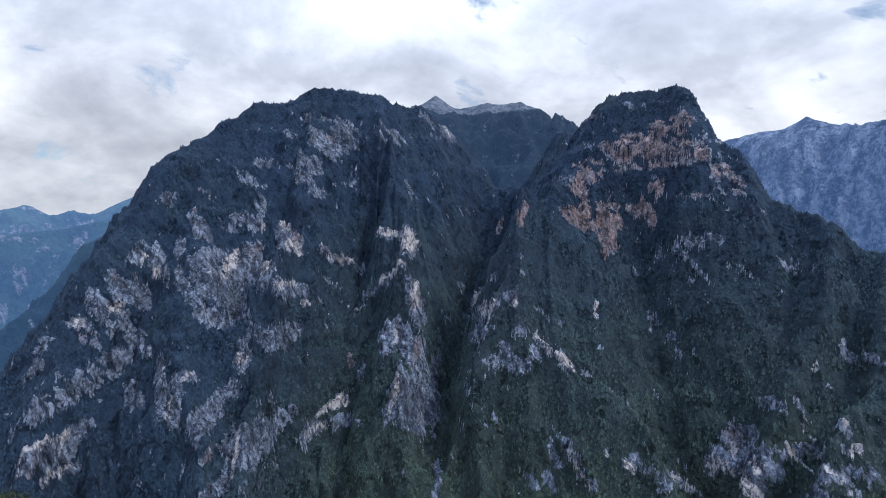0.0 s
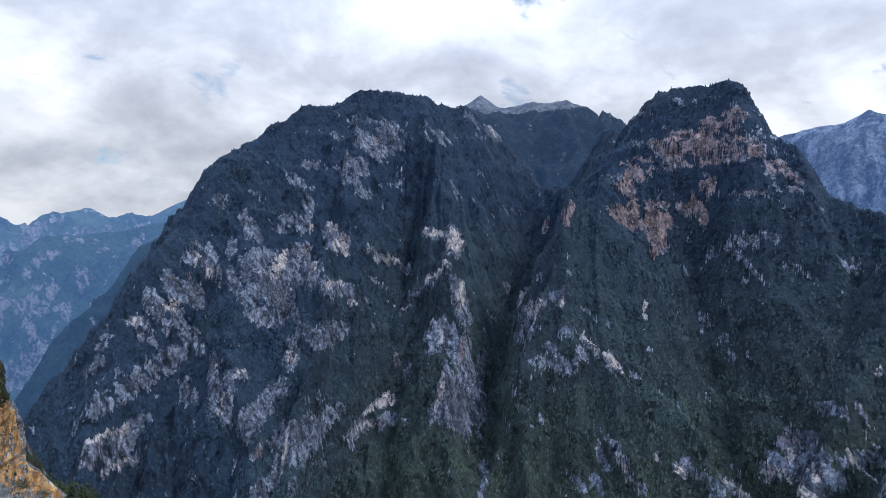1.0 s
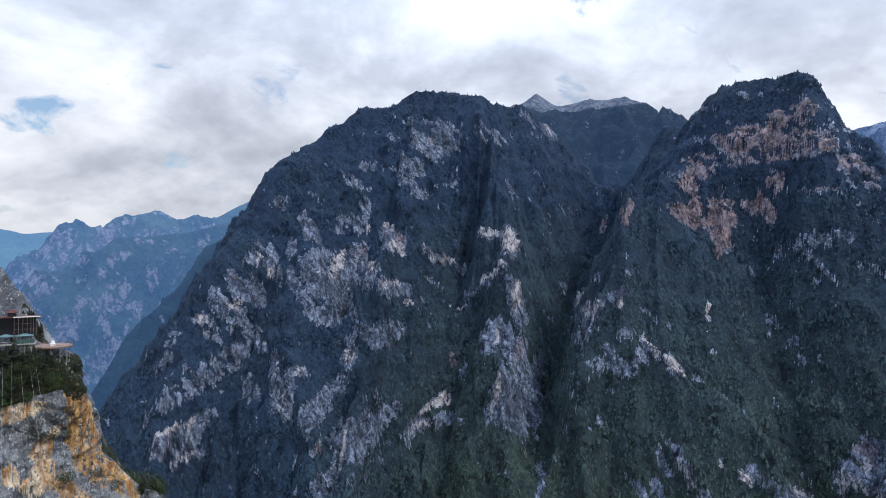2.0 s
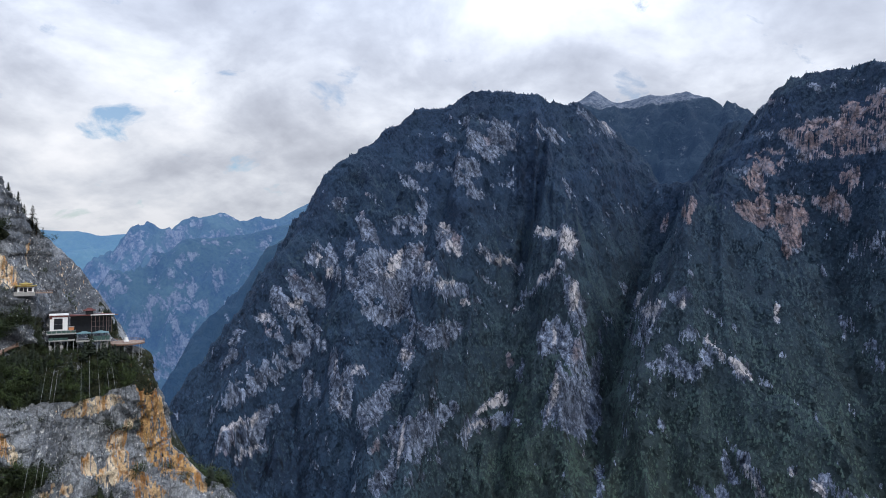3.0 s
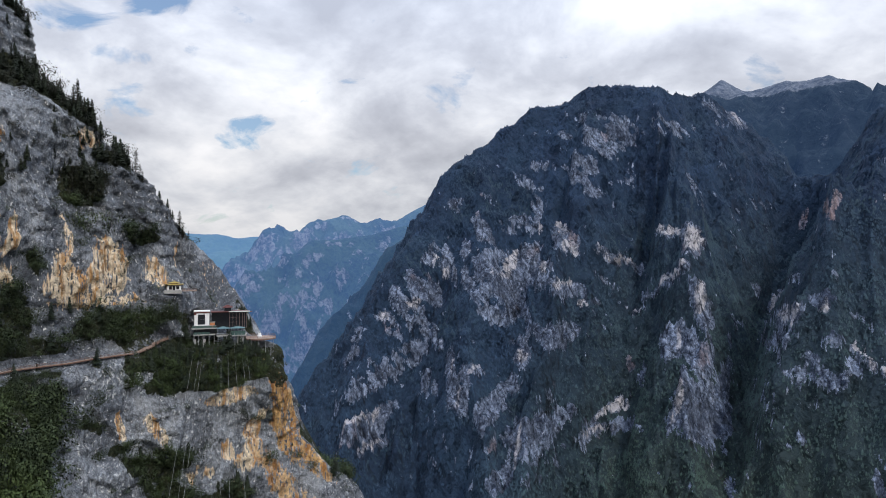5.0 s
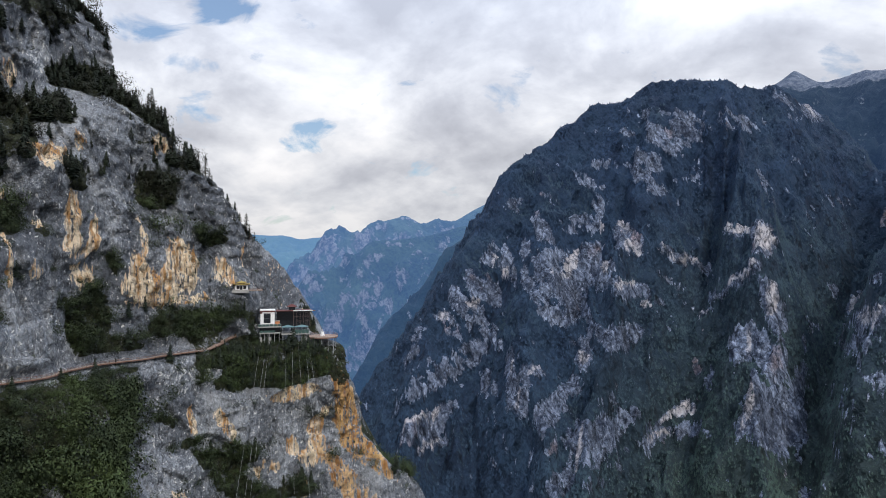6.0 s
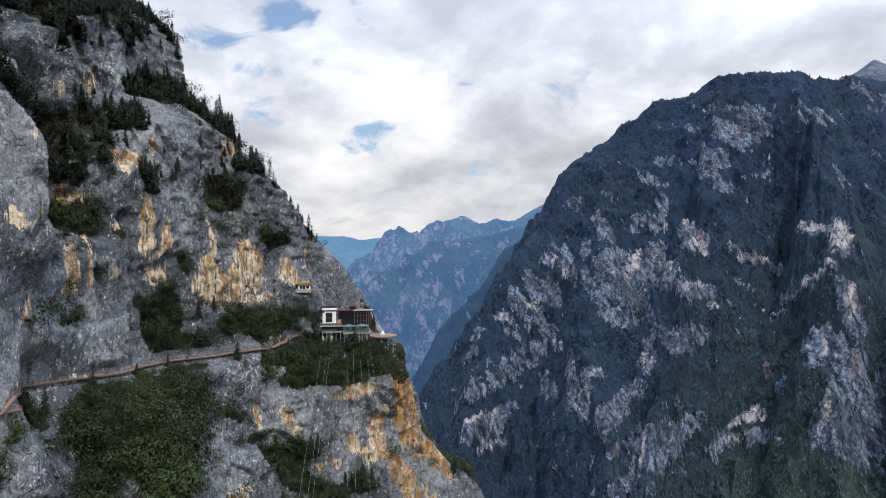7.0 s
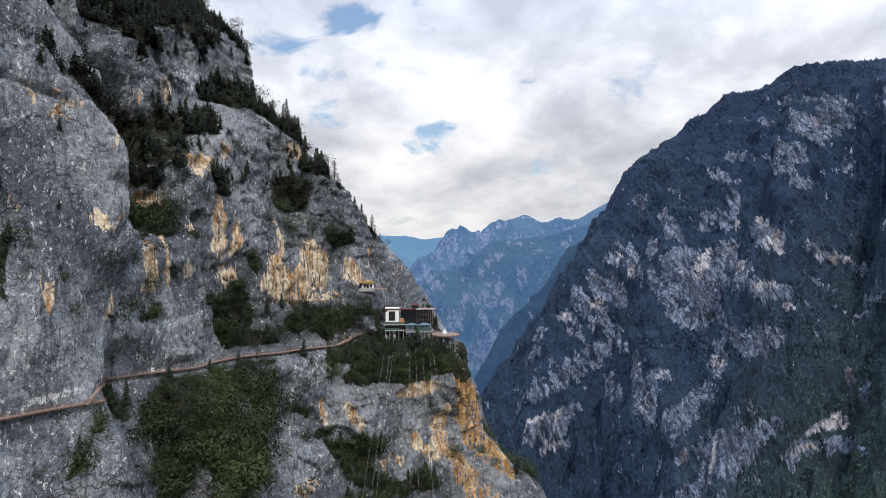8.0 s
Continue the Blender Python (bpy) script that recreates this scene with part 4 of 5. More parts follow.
def build_ground():
    a = np.linspace(0, 2 * math.pi, 97)
    r = np.concatenate([[0.5], np.linspace(40, 4900, 60)])
    rr, aa = np.meshgrid(r, a)
    x, y = rr * np.sin(aa), rr * np.cos(aa)
    z = -640 + 14 * fbm(x * 0.004, y * 0.004, 0.0, 3, 5)
    tagged(sheet("ground", x, y, z, {"rock": rr * 0, "ochre": rr * 0, "fresh": rr * 0}, ROCK_FAR), "dark forested floor of the gorge", "ground", kind="structure")


build_ground()

# ------------------------------------------------------------------ the near cliff
# stations along the wall: y, x of the wall at path height, lean of the wall, height where it eases off, lean above that, lean below the path
WALL = [(-160, -150, 0.08, 150, 0.5, 0.15), (0, -188, 0.08, 150, 0.5, 0.12), (60, -197, 0.09, 140, 0.5, 0.12),
        (91, -202, 0.11, 110, 0.6, 0.15), (97, -222, 0.14, 70, 0.8, 0.55), (130, -236, 0.18, 55, 0.85, 0.75),
        (165, -247, 0.22, 45, 0.9, 0.35), (200, -247, 0.28, 38, 0.9, 0.16), (245, -242, 0.35, 30, 0.9, 0.18), (285, -225, 0.4, 25, 0.9, 0.42)]
# height and y of the nose where the wall turns away
NOSE = [(-260, 340), (-124, 303), (-114, 296), (-107, 284), (-92, 278), (-73, 279), (-58, 273), (-38, 268), (-22, 256), (-12, 251), (9, 249), (29, 240), (45, 228), (56, 215), (66, 212), (74, 212), (82, 201), (88, 196), (100, 198), (114, 199), (129, 196), (150, 192), (180, 180), (260, 130)]
# height and y of the near buttress's rim and of the slab's edge above it
BUTTRESS_RIM = [(12, 96), (22, 95), (32, 93), (40, 90), (47, 86), (51, 80), (56, 73), (66, 64), (74, 58), (90, 45), (120, 20), (200, -40)]
SLAB_EDGE = [(12, 98), (40, 96), (50, 94), (63, 91), (75, 83), (83, 74), (120, 44), (200, -20)]
# stations along the upper wall: rim of the lower tier, foot and rim of the upper tier
TIER_Y = [100, 117, 134, 142, 153, 166, 182, 202, 240]
LOWER_RIM = [32, 39, 45, 53, 59, 67, 65, 66, 67]
UPPER_FOOT = [46, 57, 69, 74, 80, 86, 87, 89, 92]
UPPER_RIM = [84, 95, 105, 110, 116, 117, 116, 116, 116]
PATH_Z = -40.0
CAVE = (119, 27, 2.3)
# clefts: from y, height to y, height, depth, half width
CLEFTS = [(69, -2, 80, -37, 2.2, 1.3), (50, 52, 70, 49, 1.8, 1.0), (163, -17, 215, -23, 2.0, 1.6), (156, -70, 211, -91, 2.2, 1.6), (118, 8, 123, -20, 2.0, 1.5),
          (61, 4, 54, -26, 1.8, 1.3), (107, 36, 86, 8, 3.0, 1.8), (152, -42, 152, -76, 2.4, 1.8), (232, -64, 210, -106, 2.0, 1.4), (157, 68, 127, 31, 2.5, 2.0)]
# wooded ledges: y, height, half length, depth of the setback, how far up the wall stays back
LEDGES = [(150, -42, 18, 8, 40), (205, -40, 34, 7, 26), (255, -42, 22, 5, 20), 
          (106, 12, 9, 6, 22), (190, 28, 16, 4, 22), (53, -8, 8, 5, 22), (108, -20, 22, 3, 14), (235, -8, 14, 4, 16)]


def cliff_x(y, z):
    st = np.array(WALL, float)
    # the arete of the near buttress slants, further out towards its foot
    ya = y + np.interp(z, [-85, -60, -38, -22, -4], [0, 4, 11, 9, 0]) * smooth(130, 100, y) * smooth(45, 70, y)
    base, lean, ease, lean_up, lean_low = (np.interp(ya, st[:, 0], st[:, k]) for k in range(1, 6))
    soft = np.interp(y, [0, 60, 76, 112, 130], [-188, -195, -202, -228, -236])
    base = base + (soft - base) * smooth(-35, -20, z) * smooth(9, -9, z) * smooth(130, 120, y)
    up, low = np.maximum(z - PATH_Z, 0), np.maximum(PATH_Z - z, 0)
    ns = np.array(NOSE, float)
    past = y - np.interp(z, ns[:, 0], ns[:, 1])
    x = base - lean * up + lean_low * low
    wy = y + 4 * fbm(y * 0.06, z * 0.06, 0.6, 3, 215)
    wz = z + 5 * fbm(y * 0.05, z * 0.05, 0.6, 3, 218)
    # the near buttress: its slanting rim, the slab behind it and the deep gully beyond
    rim = np.interp(wz, [e[0] for e in BUTTRESS_RIM], [e[1] for e in BUTTRESS_RIM])
    slab = np.interp(wz, [e[0] for e in SLAB_EDGE], [e[1] for e in SLAB_EDGE])
    x = x - 13 * smooth(-1, 2, wy - rim) * smooth(14, 30, z) * smooth(4, -3, wy - slab)
    x = x - np.maximum(z - ease, 0) * (lean_up - lean) * smooth(6, -8, wy - slab)
    right = np.where(wy > slab + 9, 17.0, 8.0)
    x = x - 34 * np.exp(-((wy - slab - 9) / right) ** 2) * smooth(6, 24, z)
    # two tiers of wall with a wooded ramp between them
    side = smooth(-2, 12, wy - slab)
    low_rim, foot, top_rim = (np.interp(wy, TIER_Y, row) for row in (LOWER_RIM, UPPER_FOOT, UPPER_RIM))
    ramp = np.clip((wz - low_rim) / (foot - low_rim), 0, 1)
    x = x - side * (21 * ramp + 0.95 * np.maximum(wz - top_rim, 0))
    # the bowl under the path, and the pillars that stand out of it
    x = x - 10 * np.exp(-((y - 112) / 16.0) ** 2) * smooth(-48, -75, z)
    for yc, zc, ry, deep, reach in LEDGES:
        x = x - deep * np.exp(-((y - yc) / ry) ** 4) * smooth(zc - 5, zc + 5, z) * smooth(zc + reach * 1.6, zc + reach * 0.4, z)
    # the wooded bench that carries the terrace
    x = x + 3.5 * np.exp(-((y - 230) / 7) ** 2) * smooth(-13.5, -16, z) * smooth(-36, -19, z)
    x = x + 14 * np.exp(-((y - 256) / 22) ** 4) * smooth(-38, -42, z) * smooth(-88, -54, z)
    # clefts that run across the wall
    for y0, z0, y1, z1, deep, wide in CLEFTS:
        ey, ez = y1 - y0, z1 - z0
        t = np.clip(((y - y0) * ey + (z - z0) * ez) / (ey * ey + ez * ez), 0, 1)
        d = np.hypot(y - y0 - t * ey, z - z0 - t * ez) + 0.8 * fbm(y * 0.2, z * 0.2, 0.3, 2, 216)
        x = x - deep * np.exp(-(d / wide) ** 2)
    cy, cz, cr = CAVE
    x = x - 6.0 * smooth(1.1, 0.8, np.hypot((y - cy) / (cr * 1.3), (z - cz) / cr))
    return x - 1.9 * np.maximum(past, 0) - 0.02 * np.maximum(past + 6, 0) ** 2


def blocks(n, step):
    """Breaks a smooth relief into flat slabs with sharp risers."""
    t = n / step
    return step * (np.floor(t) + smooth(0.30, 0.70, t - np.floor(t)))


def cliff_detail(y, z, x):
    wy, wz = y + 5 * fbm(y * 0.05, z * 0.05, 0.0, 2, 207), z + 5 * fbm(y * 0.05, z * 0.05, 4.0, 2, 208)
    n = 3.6 * fbm(wy * 0.028, wz * 0.012, 0.3, 3, 201, 0.5, True)
    m = 1.6 * fbm(wy * 0.10 + wz * 0.03, wz * 0.030, 0.7, 4, 202, 0.55)
    n += 0.3 * m + 0.7 * blocks(m, 1.3)
    m = 0.8 * fbm(wy * 0.28 - wz * 0.08, wz * 0.10, 0.2, 4, 203, 0.62, True)
    n += 0.3 * m + 0.7 * blocks(m, 0.7)
    n += facets(wy + 0.15 * wz, wz * 0.55, 22.0, 30, 0.16) + facets(wy + 0.3 * wz, wz * 0.6, 10.0, 31, 0.26) + facets(wy - 0.2 * wz, wz * 0.7, 4.2, 32, 0.30)
    n += 2.6 * np.maximum(fbm(wy * 0.06, wz * 0.07, 0.6, 3, 209, 0.5, True) - 0.25, 0)
    t = (z + 0.22 * y) / 14.0 + 1.4 * fbm(y * 0.03, z * 0.03, 0.9, 3, 204)
    n += 0.9 * (smooth(0.4, 0.6, t - np.floor(t)) - (t - np.floor(t)))
    # thin beds in the upper wall towards its nose
    t = (z + 0.12 * y) / 5.2 + 0.9 * fbm(y * 0.03, z * 0.03, 0.4, 3, 220)
    n += 1.3 * smooth(140, 190, y) * smooth(-5, 10, z) * (smooth(0.42, 0.58, t - np.floor(t)) - (t - np.floor(t)))
    calm = np.exp(-((z - PATH_Z - 1) / 5.0) ** 2) * smooth(235, 205, y)
    # the near buttress is a smoother slab
    calm = np.maximum(0.75 * calm, 0.55 * smooth(95, 80, y) + 0.25 * smooth(60, 30, np.abs(z + 10)) * smooth(140, 125, y))
    return x + 0.85 * n * (1 - calm)


def build_cliff():
    ys = np.concatenate([np.arange(-160, 20, 4.0), np.arange(20, 330, 0.85), np.arange(330, 430, 4.0)])
    zs = np.concatenate([np.arange(-420, -140, 5.0), np.arange(-140, 190, 0.85), np.arange(190, 330, 4.0)])
    y, z = np.meshgrid(ys, zs)
    x = cliff_detail(y, z, cliff_x(y, z))
    nx, ny, nz = facing(x, y, z)
    flatness = np.abs(nz)
    grain = fbm(y * 0.07, z * 0.07, 0.1, 4, 205)
    gy, gz = y + 3.0 * fbm(y * 0.09, z * 0.09, 0.3, 3, 221), z + 3.0 * fbm(y * 0.09, z * 0.09, 0.8, 3, 222)
    field = np.maximum.reduce([spots(gy, gz, k) for k in (WOOD_TOP, WOOD_MID, WOOD_LOW, WOOD_FOOT)])
    field = field * (1 - 0.9 * spots(gy, gz, BARE))
    score = 0.80 * field + 0.45 * grain + (0.50 + 0.4 * smooth(80, 120, z)) * (flatness - 0.45)
    green = smooth(0.30, 0.56, score)
    along = np.interp(y, [20, 77, 79, 90, 125, 206, 229, 230], [-39.5, -40.2, -36.6, -37.8, -39.5, -40.4, -36.2, 0])
    green = green * np.where((z > along - 2.5) & (z < along + 3), np.where(y > 200, 0.85, 0.3), 1.0)
    green = green * smooth(6.5, 9.0, np.hypot(y - 231, z + 11))
    sy = y + 1.8 * fbm(y * 0.15, z * 0.08, 0.2, 3, 212)
    sz = z + 3.0 * vnoise(y * 0.45, z * 0.02, 0.5, 213) + 2.5 * vnoise(y * 1.1, z * 0.02, 0.5, 214)
    stain = np.maximum.reduce([spots(sy, sz, k) for k in (OCHRE_HIGH, OCHRE_BELT, OCHRE_NOSE)])
    ochre = np.clip(0.66 * stain + 0.22 * fbm(y * 0.12, z * 0.03, 0.5, 3, 206), 0, 1)
    pale = np.maximum(spots(y, z, PALE_ROCK), spots(y, z, PALE_WALL))
    ob = sheet("cliff", x, y, z, {"green": green, "ochre": ochre, "pale": pale, "rust": spots(sy, sz, OCHRE_NOSE[:5])}, CLIFF)
    tagged(ob, "sheer grey limestone cliff with ochre streaks and wooded ledges", "cliff", kind="structure")
    return x, y, z, np.sign(nx.mean()) * nx, nz, green


cliff = build_cliff()
BACK = [(-488, 414, 77), (-466, 424, 45), (-448, 429, 26), (-432, 433, 14), (-417, 437, -1), (-400, 439, -20), (-386, 438, -37), (-374, 435, -54), (-357, 431, -70), (-334, 425, -106), (-311, 410, -141), (-290, 400, -190)]


def build_buttress():
    x, y = np.meshgrid(np.arange(-620, -200, 2.4), np.arange(340, 560, 2.4))
    wx, wy = x + 6 * fbm(x * 0.03, y * 0.03, 0.0, 3, 301), y + 6 * fbm(x * 0.03, y * 0.03, 2.0, 3, 302)
    h = ridge_height(wx, wy, BACK, 2.2, 2)
    h = h + 5 * fbm(x * 0.06, y * 0.06, h * 0.02, 4, 303, 0.55, True) - 3
    nx, ny, nz = facing(x, y, h)
    g = smooth(0.3, 0.5, 0.9 * fbm(x * 0.04, y * 0.04, h * 0.03, 4, 304) + 0.6 * (nz - 0.3) + 0.32)
    o = 0.5 + 0.5 * fbm(x * 0.05, y * 0.05, h * 0.02, 3, 305)
    ob = sheet("cliff_buttress", x, y, h, {"green": g, "ochre": o * 0.5, "pale": o * 0, "rust": o * 0}, CLIFF)
    tagged(ob, "grey rock buttress behind the cliff with shrubs on its crest", "cliff", kind="structure")
    return x, y, h, ny, nz, g


buttress = build_buttress()

# ------------------------------------------------------------------ vegetation


def scatter(name, verts, faces, place, size, turn, mat, wobble=0.0, seed=0, flat=True, lean=None, puff=False):
    """Many copies of small templates joined into one mesh. verts: list of templates of equal size; size: (n, 3)."""
    rng = np.random.default_rng(seed)
    pick = rng.integers(0, len(verts), len(place))
    v = np.stack(verts)[pick] * size[:, None, :]
    if wobble:
        v = v * (1 + wobble * rng.standard_normal(v.shape))
    c, s = np.cos(turn)[:, None], np.sin(turn)[:, None]
    vx, vy = v[..., 0] * c - v[..., 1] * s, v[..., 0] * s + v[..., 1] * c
    co = np.stack([vx, vy, v[..., 2]], -1) + place[:, None, :]
    n = v.shape[1]
    f = faces[None] + (np.arange(len(place)) * n)[:, None, None]
    ob = mesh_from(name, co.reshape(-1, 3), f.reshape(-1, faces.shape[1]), mat, flat=flat)
    if puff:
        # each bush is lit as one round, ragged crown
        way = np.stack([vx, vy, 1.5 * (v[..., 2] - 0.35 * size[:, 2:3])], -1)
        way = way / np.linalg.norm(way, axis=-1, keepdims=True) + 0.22 * rng.standard_normal((len(place), n // 3, 3)).repeat(3, axis=1)
        way = way / np.linalg.norm(way, axis=-1, keepdims=True)
        ob.data.normals_split_custom_set_from_vertices(way.reshape(-1, 3).astype(np.float32))
    if lean is not None:
        # crowns stand so close that the wood takes the light as one slope does
        way = np.stack([vx, vy, v[..., 2] * 0.6], -1)
        way = 0.68 * way / np.linalg.norm(way, axis=-1, keepdims=True) + lean[:, None, :]
        way = way / np.linalg.norm(way, axis=-1, keepdims=True)
        ob.data.normals_split_custom_set_from_vertices(way.reshape(-1, 3).astype(np.float32))
    return ob


def cone_tree(sides):
    a = np.arange(sides) * 2 * math.pi / sides
    ring = np.stack([np.cos(a), np.sin(a), np.zeros(sides)], -1)
    v = np.concatenate([[[0, 0, 1.0]], ring])
    f = np.array([[0, 1 + k, 1 + (k + 1) % sides] for k in range(sides)])
    return v, f


def grow(px, py, pz, weight, count, seed, more=None):
    """Points spread over a grid surface, thickest where weight is high."""
    rng = np.random.default_rng(seed)
    w = weight[:-1, :-1].ravel()
    cell = rng.choice(len(w), count, p=w / w.sum())
    i, j = np.divmod(cell, px.shape[1] - 1)
    u, v = rng.random(count), rng.random(count)

    def at(g):
        return (g[i, j] * (1 - u) + g[i, j + 1] * u) * (1 - v) + (g[i + 1, j] * (1 - u) + g[i + 1, j + 1] * u) * v
    if more is not None:
        return np.stack([at(px), at(py), at(pz)], -1), rng, np.stack([at(g) for g in more], -1)
    return np.stack([at(px), at(py), at(pz)], -1), rng


def plant_massif():
    x, y, h, slope, ny, nz, rock = massif
    forest = smooth(0.55, 0.25, rock) * smooth(0.45, 0.05, ny) / np.maximum(nz, 0.25)
    forest = forest * (h > -460) * (0.65 + 0.7 * vnoise(x * 0.02, y * 0.02, h * 0.02, 401).clip(-0.8, 1))
    up = np.sign(slope[2])
    at, rng, lean = grow(x, y, h, forest, 118000, 7, tuple(g * up for g in slope))
    tall = rng.gamma(5.0, 0.68, len(at)).clip(1.6, 8)
    wide = tall * rng.uniform(0.26, 0.42, len(at))
    at[:, 2] -= 0.5
    v, f = cone_tree(4)
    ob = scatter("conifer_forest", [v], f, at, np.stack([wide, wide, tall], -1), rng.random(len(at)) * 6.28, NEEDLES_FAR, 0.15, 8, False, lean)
    tagged(ob, "dark green conifer forest covering the mountain slopes", "forest", kind="stuff")


def leaf_clump(rng, leaves, flat=1.0):
    """A bush crown: many small leaf faces over an uneven, hollow round shape."""
    verts, faces = [], []
    lobes = rng.normal(size=(5, 3)) * (0.45, 0.45, 0.25)
    for k in range(leaves):
        d = rng.normal(size=3)
        d /= np.linalg.norm(d)
        c = lobes[k % 5] + d * rng.uniform(0.32, 0.62) * (1, 1, 0.8 * flat)
        c[2] = c[2] + 0.55
        n = d + rng.normal(size=3) * 0.5 + (0, 0, 0.4)
        n /= np.linalg.norm(n)
        t = np.cross(n, rng.normal(size=3))
        t /= np.linalg.norm(t)
        b = np.cross(n, t)
        s = rng.uniform(0.035, 0.075)
        verts += [c - t * s - b * s * 0.7, c + t * s - b * s * 0.5, c + b * s]
        faces.append([3 * k, 3 * k + 1, 3 * k + 2])
    return np.array(verts), np.array(faces)


def tier_tree(rng):
    """A small conifer of unit height: whorls of drooping needle fans round the stem."""
    verts, faces = [], []
    for k in range(9):
        f = k / 9
        reach = 0.26 * (1 - f) ** 0.8 + 0.02
        for j in range(6):
            a = j * 1.047 + k * 0.5 + rng.normal() * 0.25
            r = reach * rng.uniform(0.6, 1.15)
            d, s = np.array([math.cos(a), math.sin(a), 0]), np.array([-math.sin(a), math.cos(a), 0])
            z = 0.06 + 0.94 * f + rng.normal() * 0.012
            c = d * r * 0.55 + (0, 0, z - 0.05 * rng.random())
            w = r * rng.uniform(0.3, 0.5)
            i = len(verts)
            verts += [(0, 0, z + 0.07), c + s * w, d * r + (0, 0, z - 0.07), c - s * w]
            faces.append([i, i + 1, i + 2, i + 3])
    return np.array(verts, float), np.array(faces)


def plant_cliff():
    x, y, z, nx, nz, green = cliff
    dy = np.gradient(y, axis=1)
    dz = np.gradient(z, axis=0)
    area = np.abs(dy * dz) / np.maximum(np.abs(nx), 0.2)
    seen = (y > 20) & (y < 330) & (z > -140) & (z < 200)
    near_house = smooth(5.0, 8.0, np.hypot(y - 231, z + 11)) * (1 - (np.abs(y - 250) < 16) * (z > -38) * (z < -18))
    path = np.interp(y, [20, 77, 79, 90, 125, 206, 229, 230], [-39.5, -40.2, -36.6, -37.8, -39.5, -40.4, -36.2, 0])
    near_house = near_house * (1 - 0.95 * (y > 259) * (z > -63) * (z < -30))
    near_house = near_house * np.where((z > path - 1.5) & (z < path + 3.5), 0.08, 1.0)
    weight = area * (smooth(0.35, 0.8, green) + 0.022) * seen * near_house
    high = smooth(18, 34, z)
    weight = weight * smooth(-0.55, 0.25, fbm(y * 0.16, z * 0.16, 0.4, 3, 223))
    shapes = [leaf_clump(np.random.default_rng(500 + k), 310) for k in range(8)]
    for share, count, seed, mat, label in ((1 - high, 2200, 17, LEAVES, "dense green broadleaved shrubs and low trees on the cliff ledges"),
                                           (high, 1100, 27, DARK_LEAVES, "dark scrub crowding the upper ledges of the cliff")):
        at, rng = grow(x, y, z, weight * share, count, seed)
        size = rng.gamma(3.2, 0.78, len(at)).clip(0.6, 5.6)
        size = size * np.where((at[:, 2] < -50) & (at[:, 1] < 190), 1.3, 1.0)
        below = np.interp(at[:, 1], [20, 77, 79, 90, 125, 206, 229, 230], [-39.5, -40.2, -36.6, -37.8, -39.5, -40.4, -36.2, 400]) - at[:, 2]
        size = np.where((below > 0) & (below < 12), np.minimum(size, 0.9 + 0.33 * below), size)
        size = np.where((at[:, 1] > 222) & (at[:, 2] > -70) & (at[:, 2] < -30), np.minimum(size, np.where(at[:, 2] > -44, 1.6, 2.8)), size)
        at[:, 0] += 0.3 * size
        at[:, 2] -= 0.25 * size
        ob = scatter("ledge_shrubs", [k[0] for k in shapes], shapes[0][1], at, np.stack([size, size, size * rng.uniform(0.7, 1.6, len(at))], -1), rng.random(len(at)) * 6.28, mat, 0.0, seed + 1, False, None, True)
        tagged(ob, label, "shrubs", kind="stuff")
    at, rng = grow(x, y, z, weight * (0.6 + 2.4 * high + 2.0 * smooth(212, 220, y) * smooth(-64, -58, z) * smooth(-40, -44, z)), 2000, 19)
    shapes = [tier_tree(np.random.default_rng(600 + k)) for k in range(6)]
    tall = rng.gamma(7.0, 0.72, len(at)).clip(1.8, 9.5)
    wide = tall * rng.uniform(0.9, 1.45, len(at))
    at[:, 0] += 0.3
    at[:, 2] -= 0.3
    ob = scatter("ledge_conifers", [s[0] for s in shapes], shapes[0][1], at, np.stack([wide, wide, tall], -1), rng.random(len(at)) * 6.28, NEEDLES, 0.0, 20)
    tagged(ob, "small dark conifers growing among the shrubs on the ledges", "conifers", kind="stuff")


def plant_buttress():
    x, y, h, ny, nz, g = buttress
    at, rng = grow(x, y, h, smooth(0.3, 0.7, g) * (h > -150) * smooth(0.4, 0.0, ny) + 1e-6, 700, 23)
    shapes = [tier_tree(np.random.default_rng(620 + k)) for k in range(4)]
    tall = rng.gamma(7.0, 0.7, len(at)).clip(2.0, 9.0)
    wide = tall * rng.uniform(0.9, 1.4, len(at))
    at[:, 2] -= 0.4
    ob = scatter("buttress_conifers", [s[0] for s in shapes], shapes[0][1], at, np.stack([wide, wide, tall], -1), rng.random(len(at)) * 6.28, NEEDLES, 0.0, 24)
    tagged(ob, "dark conifers scattered over the rock buttress", "conifers", kind="stuff")


plant_massif()
plant_cliff()
plant_buttress()

# ------------------------------------------------------------------ buildings and paths on the cliff
WHITE = plain("whitewashed_plaster", (0.80, 0.79, 0.77), 0.85, 0.12, 0.8)
MAROON = plain("maroon_paint", (0.13, 0.045, 0.04), 0.6, 0.3, 2.0)
# also colours the added walls that stand for shade
DARK = plain("dark_openings_and_shade", (0.02, 0.022, 0.026), 0.15, 0.2, 1.0)
GOLD = plain("gilded_roof", (0.60, 0.46, 0.16), 0.4, 0.2, 2.0, 0.6)
TEAL = plain("teal_canvas", (0.16, 0.27, 0.30), 0.7, 0.2, 1.0)
COLUMN_PAINT = plain("dull_red_column_paint", (0.22, 0.16, 0.15), 0.6, 0.25, 2.0)
STEEL = plain("galvanised_steel", (0.42, 0.43, 0.44), 0.5, 0.2, 2.0, 0.2)
DECK_WOOD = plain("reddish_deck_boards", (0.34, 0.25, 0.20), 0.75, 0.35, 1.2)
